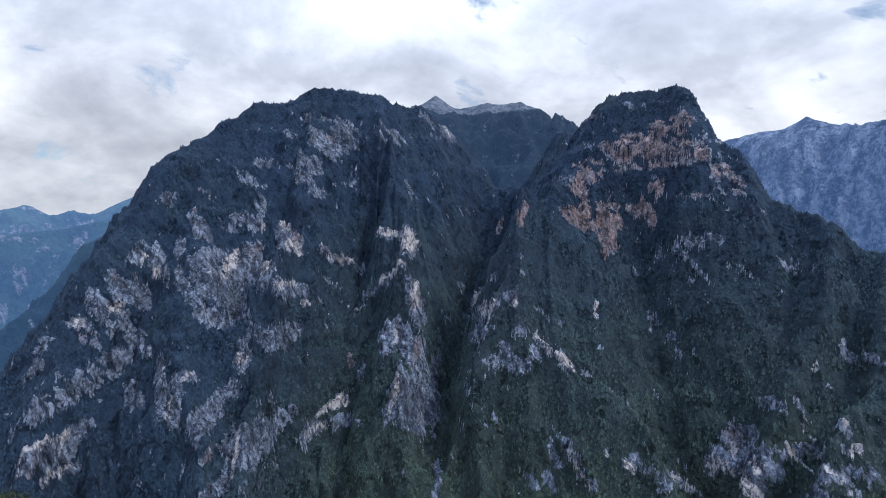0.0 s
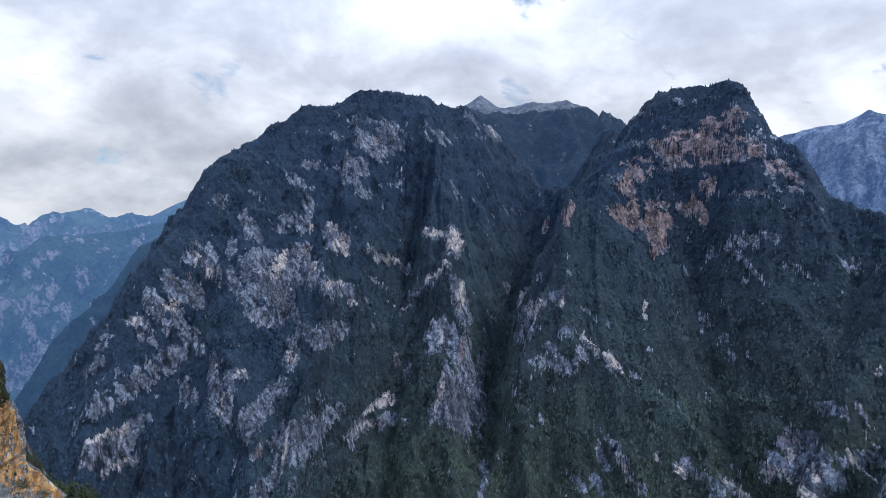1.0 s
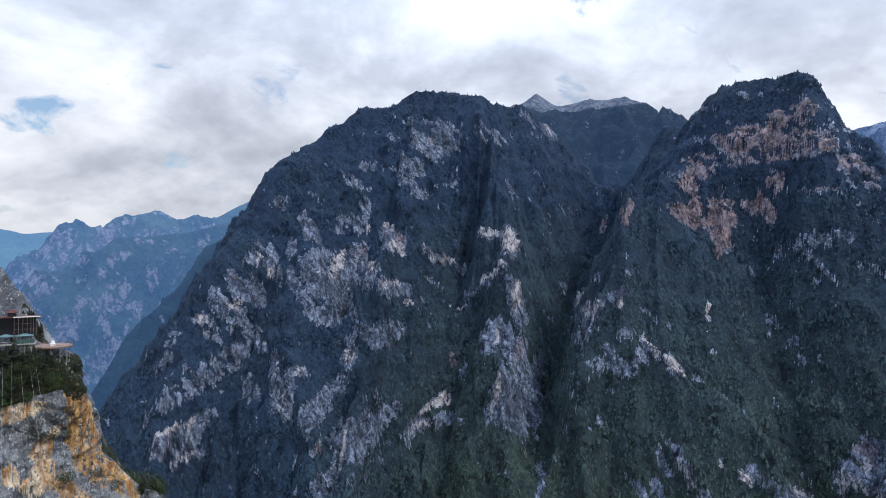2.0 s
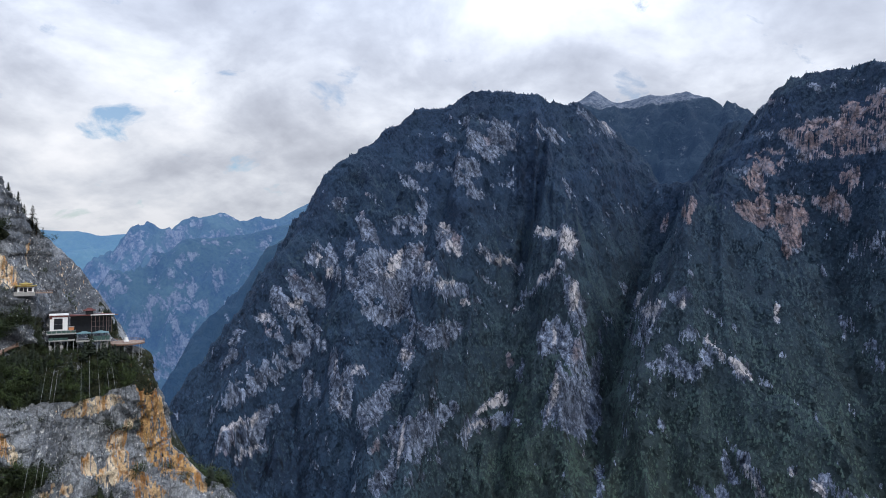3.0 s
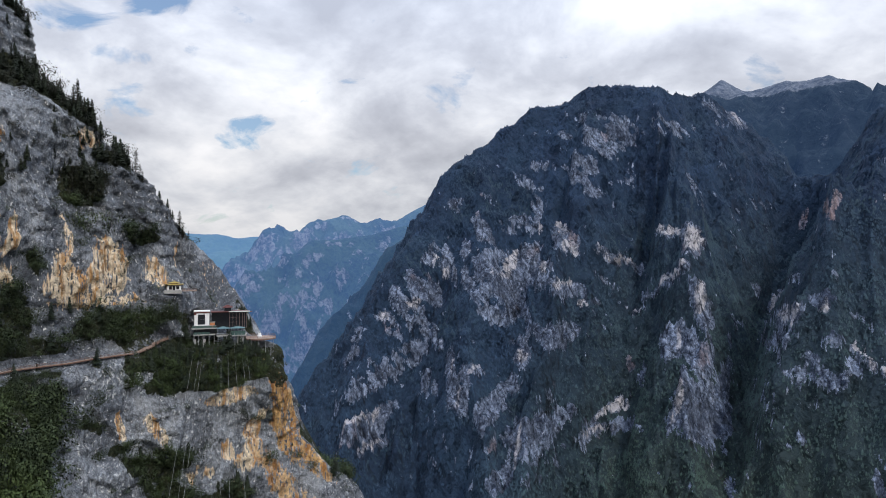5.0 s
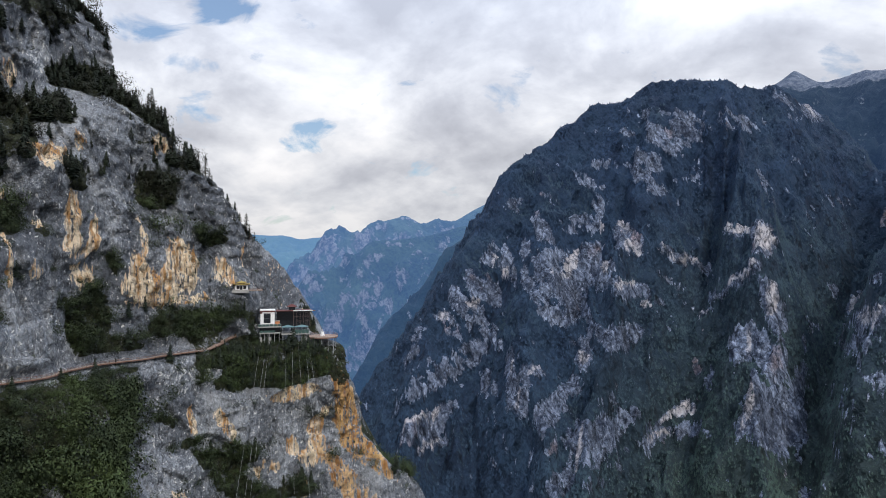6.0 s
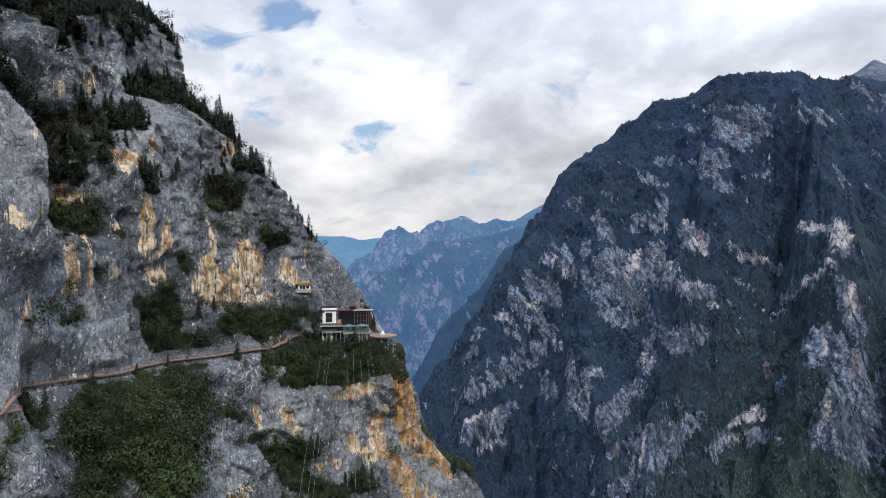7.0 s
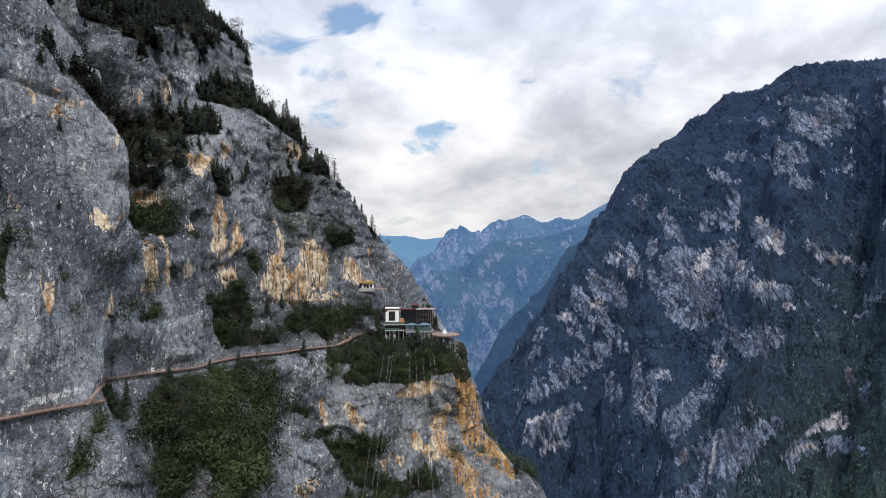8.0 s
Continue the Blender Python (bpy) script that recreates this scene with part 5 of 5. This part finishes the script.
RAIL_WOOD = plain("weathered_red_rail", (0.20, 0.115, 0.085), 0.7, 0.3, 1.5)
STONE = plain("grey_masonry", (0.38, 0.37, 0.35), 0.9, 0.3, 0.9)
GREEN_GLASS = plain("greenish_glass", (0.06, 0.105, 0.095), 0.12, 0.2, 0.5)
ORANGE = plain("orange_cloth", (0.60, 0.24, 0.10), 0.8, 0.2, 2.0)
BARK = plain("pine_bark", (0.09, 0.065, 0.045), 0.95, 0.4, 2.0)


def frame_at(x, y, z, heading):
    """Right, back and up axes of a thing that faces the gorge; heading in degrees to the left of north."""
    a = radians(heading)
    m = Matrix(((math.cos(a), -math.sin(a), 0, x), (math.sin(a), math.cos(a), 0, y), (0, 0, 1, z), (0, 0, 0, 1)))
    return m


def thing(name, m, label, category, group=""):
    ob = new(name)
    ob.matrix_world = m
    ob.empty_display_size = 1.0
    return tagged(ob, label, category, group)


def part(name, bm, mat, parent, label="", smooth_shade=False):
    me = bpy.data.meshes.new(name)
    bm.normal_update()
    bm.to_mesh(me)
    bm.free()
    me.materials.append(mat)
    if smooth_shade:
        me.polygons.foreach_set("use_smooth", [True] * len(me.polygons))
    ob = new(name, me)
    ob.parent = parent
    return tagged(ob, label)


def box(bm, x0, x1, y0, y1, z0, z1, bevel=0.0):
    g = bmesh.ops.create_cube(bm, size=1.0)["verts"]
    bmesh.ops.scale(bm, vec=(x1 - x0, y1 - y0, z1 - z0), verts=g)
    bmesh.ops.translate(bm, vec=((x0 + x1) / 2, (y0 + y1) / 2, (z0 + z1) / 2), verts=g)
    if bevel:
        edges = list({e for v in g for e in v.link_edges})
        bmesh.ops.bevel(bm, geom=edges, offset=bevel, segments=1, affect="EDGES")
    return bm


def boxed(*args, bevel=0.04):
    return box(bmesh.new(), *args, bevel)


def rod(a, b, r0, r1=None, sides=6):
    bm = bmesh.new()
    a, b = Vector(a), Vector(b)
    g = bmesh.ops.create_cone(bm, segments=sides, radius1=r0, radius2=r0 if r1 is None else r1, depth=(b - a).length, cap_ends=True)["verts"]
    m = Matrix.Translation((a + b) / 2) @ (b - a).to_track_quat("Z", "Y").to_matrix().to_4x4()
    bmesh.ops.transform(bm, matrix=m, verts=g)
    return bm


def hip_roof(x0, x1, y0, y1, z0, z1, flare, ridge):
    """A hipped roof whose eaves turn up at the corners."""
    bm = bmesh.new()
    cx, cy = (x0 + x1) / 2, (y0 + y1) / 2
    rings = []
    for k in range(6):
        t = k / 5
        s = 1 - t * (1 - ridge)
        z = z0 + (z1 - z0) * (0.35 * t + 0.65 * t * t)
        ring = []
        for side in range(4):
            for q in range(4):
                u = -1 + 2 * q / 4
                px, py = ((u, -1), (1, u), (-u, 1), (-1, -u))[side]
                lift = flare * (abs(px * py)) ** 3 * (1 - t)
                ring.append(bm.verts.new((cx + px * s * (x1 - x0) / 2, cy + py * s * (y1 - y0) / 2, z + lift)))
        rings.append(ring)
    for a, b in zip(rings, rings[1:]):
        for i in range(16):
            bm.faces.new((a[i], a[(i + 1) % 16], b[(i + 1) % 16], b[i]))
    bm.faces.new(rings[-1])
    under = [bm.verts.new((v.co.x * 0.98 + cx * 0.02, v.co.y * 0.98 + cy * 0.02, v.co.z - 0.18)) for v in rings[0]]
    for i in range(16):
        bm.faces.new((rings[0][(i + 1) % 16], rings[0][i], under[i], under[(i + 1) % 16]))
    bm.faces.new(list(reversed(under)))
    return bm


def white_house():
    t = thing("temple_house", SITE, "white plastered temple house with maroon cornice and tall window", "house")
    wall = part("wall", boxed(-3.1, 3.9, 0.0, 6.0, 9.6, 16.0, bevel=0.06), WHITE, t, "whitewashed wall")
    part("cornice", boxed(-3.3, 4.1, -0.2, 6.2, 16.0, 16.75), MAROON, t, "maroon painted cornice")
    part("parapet", boxed(-3.45, 4.25, -0.35, 6.35, 16.75, 17.3), WHITE, t)
    part("corner_band", boxed(-3.16, -2.2, -0.06, 0.1, 15.2, 15.98, bevel=0.01), MAROON, t)
    for z0, z1 in ((10.6, 12.7), (13.0, 15.3)):
        w = part("window", boxed(-1.5, 1.9, -0.18, 0.05, z0 - 0.12, z1 + 0.12, bevel=0.03), DARK, t, "dark window frame")
        part("pane", boxed(-1.3, 0.1, -0.24, -0.16, z0, z1, bevel=0.0), DARK, w)
        part("pane", boxed(0.3, 1.7, -0.24, -0.16, z0, z1, bevel=0.0), DARK, w)
    part("base", boxed(-3.6, 4.3, -0.5, 6.0, 8.9, 9.6), STONE, t, "grey masonry base")
    part("annex", boxed(4.3, 6.4, 0.5, 4.0, 8.9, 11.2), ORANGE, t, "small orange-walled annex")
    part("annex_roof", boxed(4.15, 6.6, 0.3, 4.2, 11.2, 11.45), STONE, t)


def lower_terrace():
    t = thing("glass_terrace", SITE, "two-level terrace with green glass sides on steel stilts", "terrace")
    part("floor_slab", boxed(-4.4, 7.2, -2.2, 4.0, 8.3, 8.9), STONE, t)
    part("floor_slab", boxed(-3.6, 6.8, -1.8, 4.0, 5.2, 5.7), STONE, t)
    for k in range(6):
        x = -4.2 + k * 1.9
        part("glass_panel", boxed(x, x + 1.75, -2.15, -2.05, 8.9, 10.0, bevel=0.0), GREEN_GLASS, t)
    for k in range(4):
        x = -3.4 + k * 1.9
        part("glass_panel", boxed(x, x + 1.7, -1.75, -1.65, 5.7, 6.8, bevel=0.0), GREEN_GLASS, t)
    # added near-black wall: the shade between the floors, put into colour
    part("shade_wall", boxed(-3.4, 6.6, 0.6, 1.0, 5.7, 8.3, bevel=0.0), DARK, t, "added near-black wall in place of shade")
    part("top_rail", boxed(-4.4, 7.2, -2.2, -2.0, 10.0, 10.12, bevel=0.0), STEEL, t)
    for x in (-3.2, -1.0, 1.4, 3.8, 6.2):
        part("stilt", rod((x, -1.3, -0.5), (x, -1.3, 5.2), 0.14), STEEL, t)
    for x in (-3.2, 1.4):
        part("pier", boxed(x - 0.5, x + 0.9, -1.2, 1.4, -3.0, 3.2), STONE, t, "pale masonry pier")
    part("brace", rod((-3.2, -1.3, 0.5), (1.4, -1.3, 5.0), 0.08), STEEL, t)


def long_canopy():
    t = thing("viewing_canopy", SITE, "long flat red-edged canopy roof on slim steel columns", "canopy")
    part("roof", boxed(4.6, 22.8, -1.0, 6.0, 16.3, 16.75), MAROON, t, "flat roof with red fascia")
    part("roof_edge", boxed(13.0, 23.1, -1.25, -1.0, 16.4, 16.8, bevel=0.0), WHITE, t, "pale roof edge")
    part("end_beam", boxed(21.0, 24.4, -0.6, 0.0, 16.2, 16.6, bevel=0.0), RAIL_WOOD, t)
    for x in (13.4, 15.0, 16.6, 18.2, 19.6, 20.6, 21.6):
        part("column", rod((x, -0.6, 8.4), (x, -0.6, 16.3), 0.08), COLUMN_PAINT, t)
    for z in (11.2, 13.6):
        part("tie_beam", rod((13.4, -0.6, z), (21.6, -0.6, z), 0.045), COLUMN_PAINT, t)
    # added near-black sheet in place of the shaded recess under the roof
    part("shade_wall", boxed(5.0, 22.0, 4.6, 5.2, 8.0, 16.3), DARK, t, "added near-black wall in place of shade")
    k = part("kiosk", boxed(11.0, 14.2, 0.4, 3.6, 16.75, 18.6), DARK, t, "dark open roof kiosk")
    part("kiosk_roof", hip_roof(10.0, 15.2, -0.2, 4.2, 18.6, 19.8, 0.2, 0.3), MAROON, k)


def tea_terrace():
    t = thing("tea_terrace", SITE, "open terrace under two teal canvas awnings above the drop", "terrace")
    part("floor_slab", boxed(7.3, 21.5, -2.4, 4.2, 4.4, 4.9), STONE, t)
    for x0, x1 in ((7.4, 13.6), (13.9, 20.8)):
        part("awning", hip_roof(x0, x1, -2.2, 3.4, 8.3, 9.1, 0.0, 0.2), TEAL, t, "teal canvas awning")
        for x in (x0 + 0.4, x1 - 0.4):
            part("awning_pole", rod((x, -1.8, 4.9), (x, -1.8, 8.25), 0.06), STEEL, t)
    for k in range(4):
        x = 14.0 + k * 1.75
        part("glass_panel", boxed(x, x + 1.6, -2.35, -2.25, 4.9, 6.9, bevel=0.0), GREEN_GLASS, t)
    part("hand_rail", boxed(7.3, 14.0, -2.4, -2.25, 5.9, 6.05, bevel=0.0), STEEL, t)
    for x in (7.4, 9.0, 10.6, 12.2, 13.8):
        part("rail_post", rod((x, -2.3, 4.9), (x, -2.3, 6.0), 0.05), STEEL, t)
    for x in (8.0, 12.0, 16.0, 20.0):
        part("stilt", rod((x, -1.6, -0.5), (x, -1.6, 4.4), 0.13), STEEL, t)
    part("pier", boxed(17.2, 20.2, -1.0, 3.0, -4.0, 3.8), STONE, t, "pale masonry pier")


def round_deck():
    t = thing("round_deck", SITE, "round timber viewing deck with rail on steel stilts", "viewing deck")
    cx, cy, r = 28.3, 2.0, 8.0
    bm = bmesh.new()
    bmesh.ops.create_cone(bm, segments=40, radius1=r, radius2=r, depth=0.45, cap_ends=True, matrix=Matrix.Translation((cx, cy, 2.75)))
    part("deck", bm, DECK_WOOD, t, "reddish timber deck")
    bm = bmesh.new()
    bmesh.ops.create_cone(bm, segments=40, radius1=r + 0.05, radius2=r + 0.05, depth=0.5, cap_ends=False, matrix=Matrix.Translation((cx, cy, 2.4)))
    part("rim_beam", bm, RAIL_WOOD, t)
    for z in (3.55, 4.1):
        bm = bmesh.new()
        pts = [(cx + (r - 0.15) * math.cos(k * 2 * math.pi / 40), cy + (r - 0.15) * math.sin(k * 2 * math.pi / 40), z) for k in range(40)]
        for a, b in zip(pts, pts[1:] + pts[:1]):
            seg = rod(a, b, 0.05, sides=4)
            me = bpy.data.meshes.new("tmp")
            seg.to_mesh(me)
            seg.free()
            bm.from_mesh(me)
            bpy.data.meshes.remove(me)
        part("hand_rail", bm, RAIL_WOOD, t)
    for k in range(28):
        a = k * 2 * math.pi / 28
        part("rail_post", rod((cx + (r - 0.15) * math.cos(a), cy + (r - 0.15) * math.sin(a), 2.9), (cx + (r - 0.15) * math.cos(a), cy + (r - 0.15) * math.sin(a), 4.15), 0.05, sides=4), RAIL_WOOD, t)
    for k, (a, low) in enumerate(((200, -2.0), (230, -2.5), (260, -3.5), (290, -4.5), (320, -6.0), (345, -6.0))):
        x, y = cx + 6.8 * math.cos(radians(a)), cy + 6.8 * math.sin(radians(a))
        part("stilt", rod((x, y, low), (x, y, 2.5), 0.14), STEEL, t)
    part("brace", rod((cx - 3, cy - 6.2, -3), (cx + 1, cy - 6.7, 2.2), 0.07), STEEL, t)
    part("brace", rod((cx + 6, cy - 3, -4), (cx + 2, cy - 6.5, 2.2), 0.07), STEEL, t)
    s = thing("incense_stupa", SITE, "small white stupa on the round timber deck", "stupa")
    part("plinth", boxed(cx - 1.2, cx + 1.0, 0.2, 2.4, 2.98, 3.9), WHITE, s)
    part("drum", rod((cx - 0.1, 1.3, 3.9), (cx - 0.1, 1.3, 5.2), 0.85, 0.75, 12), WHITE, s)
    part("spire", rod((cx - 0.1, 1.3, 5.2), (cx - 0.1, 1.3, 6.4), 0.45, 0.2, 10), STEEL, s)


def pavilion():
    m = frame_at(*PAVILION_SITE, 47)
    t = thing("cliff_pavilion", m, "small white pavilion with gilded upturned roof on masonry base", "pavilion")
    part("base", boxed(-4.2, 3.7, -0.4, 5.0, -1.7, 0.0), STONE, t, "pale masonry base")
    part("wall", boxed(-2.9, 3.3, 0.2, 4.6, 0.0, 2.6), WHITE, t, "white wall")
    part("wall_band", boxed(-2.95, 3.35, 0.12, 4.66, 2.15, 2.6, bevel=0.01), MAROON, t)
    for x in (-2.0, 1.2):
        w = part("window", boxed(x - 0.1, x + 1.3, 0.05, 0.3, 0.3, 1.95, bevel=0.02), MAROON, t)
        part("pane", boxed(x, x + 1.2, 0.0, 0.1, 0.4, 1.85, bevel=0.0), DARK, w)
    part("door", boxed(-0.5, 0.7, 0.0, 0.25, 0.02, 2.0, bevel=0.02), DARK, t, "dark wooden door")
    part("lower_roof", hip_roof(-4.0, 4.4, -0.9, 5.6, 2.6, 3.0, 0.5, 0.55), GOLD, t, "gilded lower roof")
    part("lantern", boxed(-1.5, 1.9, 1.2, 3.8, 3.0, 3.5), MAROON, t)
    part("upper_roof", hip_roof(-2.3, 2.7, 0.4, 4.6, 3.45, 4.15, 0.4, 0.25), GOLD, t, "gilded upper roof")
    part("finial", rod((0.2, 2.5, 4.1), (0.2, 2.5, 4.9), 0.18, 0.05, 8), GOLD, t)
    d = thing("pavilion_deck", m, "reddish timber deck with rail beside the pavilion", "deck")
    part("floor_boards", boxed(3.9, 10.4, -1.4, 3.4, -0.6, -0.15), DECK_WOOD, d)
    for z in (0.35, 0.8):
        part("hand_rail", rod((3.9, -1.35, z), (10.4, -1.35, z), 0.06), RAIL_WOOD, d)
    for k in range(9):
        part("rail_post", rod((3.95 + 0.8 * k, -1.35, -0.2), (3.95 + 0.8 * k, -1.35, 0.85), 0.05, sides=4), RAIL_WOOD, d)
    for x in (5.0, 7.8):
        part("bracket", rod((x, -0.6, -0.6), (x - 0.3, 2.6, -3.0), 0.1), STEEL, d)


def face_x(y, z):
    y, z = np.asarray(y, float), np.asarray(z, float)
    return cliff_detail(y, z, cliff_x(y, z))


def walkway(label, y0, y1, heights, supports):
    """A timber path hung on the cliff: boards, outer beam, rail, posts and brackets."""
    t = thing("cliff_walkway", Matrix(), label, "walkway", "timber walkways on the cliff")
    ys = np.arange(y0, y1 + 0.1, 1.0)
    z = np.interp(ys, *zip(*heights))
    x = np.maximum.reduce([face_x(ys, z + d) for d in (-0.6, 0.3, 1.2)])
    k = np.hanning(13) / np.hanning(13).sum()
    x = np.convolve(np.pad(x, 6, mode="edge"), k, mode="valid") + 0.3
    mid = np.stack([x, ys, z], -1)
    d = np.gradient(mid, axis=0)
    d /= np.hypot(d[:, 0], d[:, 1])[:, None]
    out = np.stack([d[:, 1], -d[:, 0], np.zeros(len(d))], -1)
    if out[:, 0].mean() < 0:
        out = -out

    def strip(a, b, lo, hi):
        bm = bmesh.new()
        rows = [[bm.verts.new(Vector(p + o * s) + Vector((0, 0, h))) for s, h in ((a, lo), (b, lo), (b, hi), (a, hi))] for p, o in zip(mid, out)]
        for r, q in zip(rows, rows[1:]):
            for i in range(4):
                bm.faces.new((r[i], r[(i + 1) % 4], q[(i + 1) % 4], q[i]))
        bm.faces.new(rows[0])
        bm.faces.new(list(reversed(rows[-1])))
        bmesh.ops.recalc_face_normals(bm, faces=bm.faces)
        return bm
    part("deck", strip(-2.4, 1.5, -0.18, 0.0), DECK_WOOD, t, "reddish plank deck")
    part("edge_beam", strip(1.35, 1.6, -0.35, 0.02), RAIL_WOOD, t)
    part("top_rail", strip(1.4, 1.52, 1.0, 1.12), RAIL_WOOD, t)
    part("mid_rail", strip(1.42, 1.5, 0.5, 0.58), RAIL_WOOD, t)
    post = rod((0, 0, 0), (0, 0, 1.05), 0.07, sides=4)
    arm = rod((0, 0, -2.2), (1.3, 0, -0.3), 0.09, sides=4)
    pm, am = bpy.data.meshes.new("rail_post"), bpy.data.meshes.new("bracket")
    post.to_mesh(pm), arm.to_mesh(am)
    pm.materials.append(RAIL_WOOD), am.materials.append(STEEL)
    for i in range(0, len(ys), 2):
        o = new("rail_post", pm)
        o.parent = t
        o.location = mid[i] + out[i] * 1.46
        if i % 4 == 0:
            b = new("bracket", am)
            b.parent = t
            b.matrix_local = Matrix.Translation(mid[i]) @ Vector((*out[i][:2], 0)).to_track_quat("X", "Z").to_matrix().to_4x4()
    for ya, yb in supports:
        for yy in np.arange(ya, yb, 1.8):
            i = int(round((yy - y0)))
            p = mid[i] + out[i] * 1.1
            part("stilt", rod((p[0], p[1], p[2] - 5.5), (p[0], p[1], p[2] - 0.2), 0.12), STEEL, t)


SITE = frame_at(-240.5, 240.0, -40.6, 45)
PAVILION_SITE = (-247.4, 229.2, -12.8)
white_house()
lower_terrace()
long_canopy()
tea_terrace()
round_deck()
pavilion()
walkway("reddish timber walkway with rail hung on the near buttress", 12, 80, [(12, -39.2), (51, -39.6), (80, -40.3)], ())
walkway("long reddish timber walkway with rail hung on the cliff", 78, 206, [(78, -36.5), (90, -37.8), (125, -39.5), (160, -40.3), (206, -40.4)], ((142, 152),))
walkway("narrow timber path through shrubs up to the terrace", 208, 229, [(208, -40.2), (229, -36.2)], ())


def cable(a, b, sag, label="pale steel cable hanging down the cliff from the terrace"):
    cu = bpy.data.curves.new("steel_cable", "CURVE")
    cu.dimensions, cu.bevel_depth, cu.bevel_resolution = "3D", 0.035, 1
    s = cu.splines.new("POLY")
    s.points.add(24)
    a, b = Vector(a), Vector(b)
    for i, p in enumerate(s.points):
        t = i / 24
        p.co = (*(a.lerp(b, t) - Vector((0, 0, sag * 4 * t * (1 - t)))), 1)
    cu.materials.append(STEEL)
    tagged(new("steel_cable", cu), label, "cable", "cables under the terrace")


def timber_steps():
    """Timber steps that link the two walkways round the corner of the buttress."""
    t = thing("timber_steps", Matrix(), "tan timber steps linking two walkways round the buttress", "steps")
    a = Vector((float(face_x(74.5, -40.0)) + 2.0, 74.5, -40.1))
    b = Vector((float(face_x(78.5, -36.8)) + 1.6, 78.6, -36.5))
    n = 18
    run = (b - a) / n
    turn = math.atan2(run.y, run.x)
    m = bpy.data.meshes.new("step")
    bm = boxed(-0.30, 0.30, -0.6, 0.6, -0.35, 0.0, bevel=0.02)
    bm.to_mesh(m)
    bm.free()
    m.materials.append(DECK_WOOD)
    for k in range(n + 1):
        o = new("step", m)
        o.parent = t
        o.matrix_local = Matrix.Translation(a + run * k) @ Matrix.Rotation(turn, 4, "Z")


timber_steps()


def local(x, y, z):
    return SITE @ Vector((x, y, z))


for x0, x1, deep, fore in ((-2.6, -15.5, 80, 0.0), (0.2, -11.5, 80, 1.0), (1.6, -9.0, 80, 2.0), (9.4, 8.6, 60, 0.0), (12.6, 12.2, 62, 0.6),
                           (15.4, 20.0, 84, 0.0), (18.6, 26.0, 84, 1.0), (20.4, 31.0, 84, 2.0)):
    cable(local(x0, -2.6 - fore * 0.3, 3.0), local(x1, -6.0 - deep * 0.62, -deep), 0.5)

# ------------------------------------------------------------------ pines on the skyline of the cliff


def pine(seed, tall):
    rng = np.random.default_rng(seed)
    t = thing("pine_tree", Matrix(), "dark slender pine rooted on the cliff edge", "tree", "pines on the cliff edge")
    trunk = rod((0, 0, -0.6), (rng.normal() * 0.15, rng.normal() * 0.15, tall * 0.97), tall * 0.022, 0.03, 7)
    bm = bmesh.new()
    limbs = bmesh.new()
    tiers = int(tall * 2.0)
    for k in range(tiers):
        f = k / tiers
        z = tall * (0.16 + 0.84 * f)
        reach = tall * 0.23 * (1 - f) ** 0.75 * rng.uniform(0.6, 1.15) + 0.12
        n = rng.integers(4, 7)
        turn = rng.random() * 6.28
        for j in range(n):
            if rng.random() < 0.12:
                continue
            a = turn + j * 6.283 / n + rng.normal() * 0.2
            r = reach * rng.uniform(0.55, 1.1)
            d = np.array([math.cos(a), math.sin(a), 0.0])
            tip = d * r + (0, 0, z - 0.18 * r + rng.normal() * 0.05)
            root = np.array([0, 0, z])
            if k % 3 == 0:
                seg = rod(root, tip, 0.035, 0.012, 3)
                me = bpy.data.meshes.new("tmp")
                seg.to_mesh(me)
                seg.free()
                limbs.from_mesh(me)
                bpy.data.meshes.remove(me)
            side = np.array([-d[1], d[0], 0.0])
            for q in range(5):
                g = 0.25 + 0.75 * q / 4
                c = root + (tip - root) * g
                w = (0.10 + 0.22 * r * (1.1 - g)) * rng.uniform(0.7, 1.3)
                l = 0.16 + 0.12 * r
                droop = (0, 0, -0.12 - 0.1 * rng.random())
                v = [c - d * l, c + side * w + droop, c + d * l, c - side * w + droop]
                bm.faces.new([bm.verts.new(p) for p in v])
    me = bpy.data.meshes.new("tmp")
    limbs.to_mesh(me)
    limbs.free()
    trunk.from_mesh(me)
    bpy.data.meshes.remove(me)
    part("trunk", trunk, BARK, t, "brown bark trunk with thin limbs")
    part("crown", bm, NEEDLES, t, "dark green needles")
    return t


def plant_pines():
    rng = np.random.default_rng(77)
    kinds = [pine(900 + k, h) for k, h in enumerate((6.0, 8.0, 11.0, 15.0))]
    ns = np.array(NOSE, float)
    spots_z = np.concatenate([rng.uniform(8, 24, 7), rng.uniform(38, 58, 9), rng.uniform(66, 86, 14), rng.uniform(64, 84, 8), rng.uniform(112, 150, 16)])
    used = [False] * len(kinds)
    for z in spots_z:
        y = np.interp(z, ns[:, 0], ns[:, 1]) - abs(rng.normal()) * 4 - 0.5
        x = float(face_x(y, z))
        k = int(rng.choice(4, p=(0.4, 0.32, 0.2, 0.08)))
        m = Matrix.Translation((x - 0.3, y, z - 0.2)) @ Matrix.Rotation(rng.random() * 6.28, 4, "Z")
        if used[k]:
            ob = copy_thing(kinds[k], m)
        else:
            ob, used[k] = kinds[k], True
            ob.matrix_basis = m
        s = rng.uniform(0.6, 1.1)
        ob.scale = (s, s, s)


plant_pines()
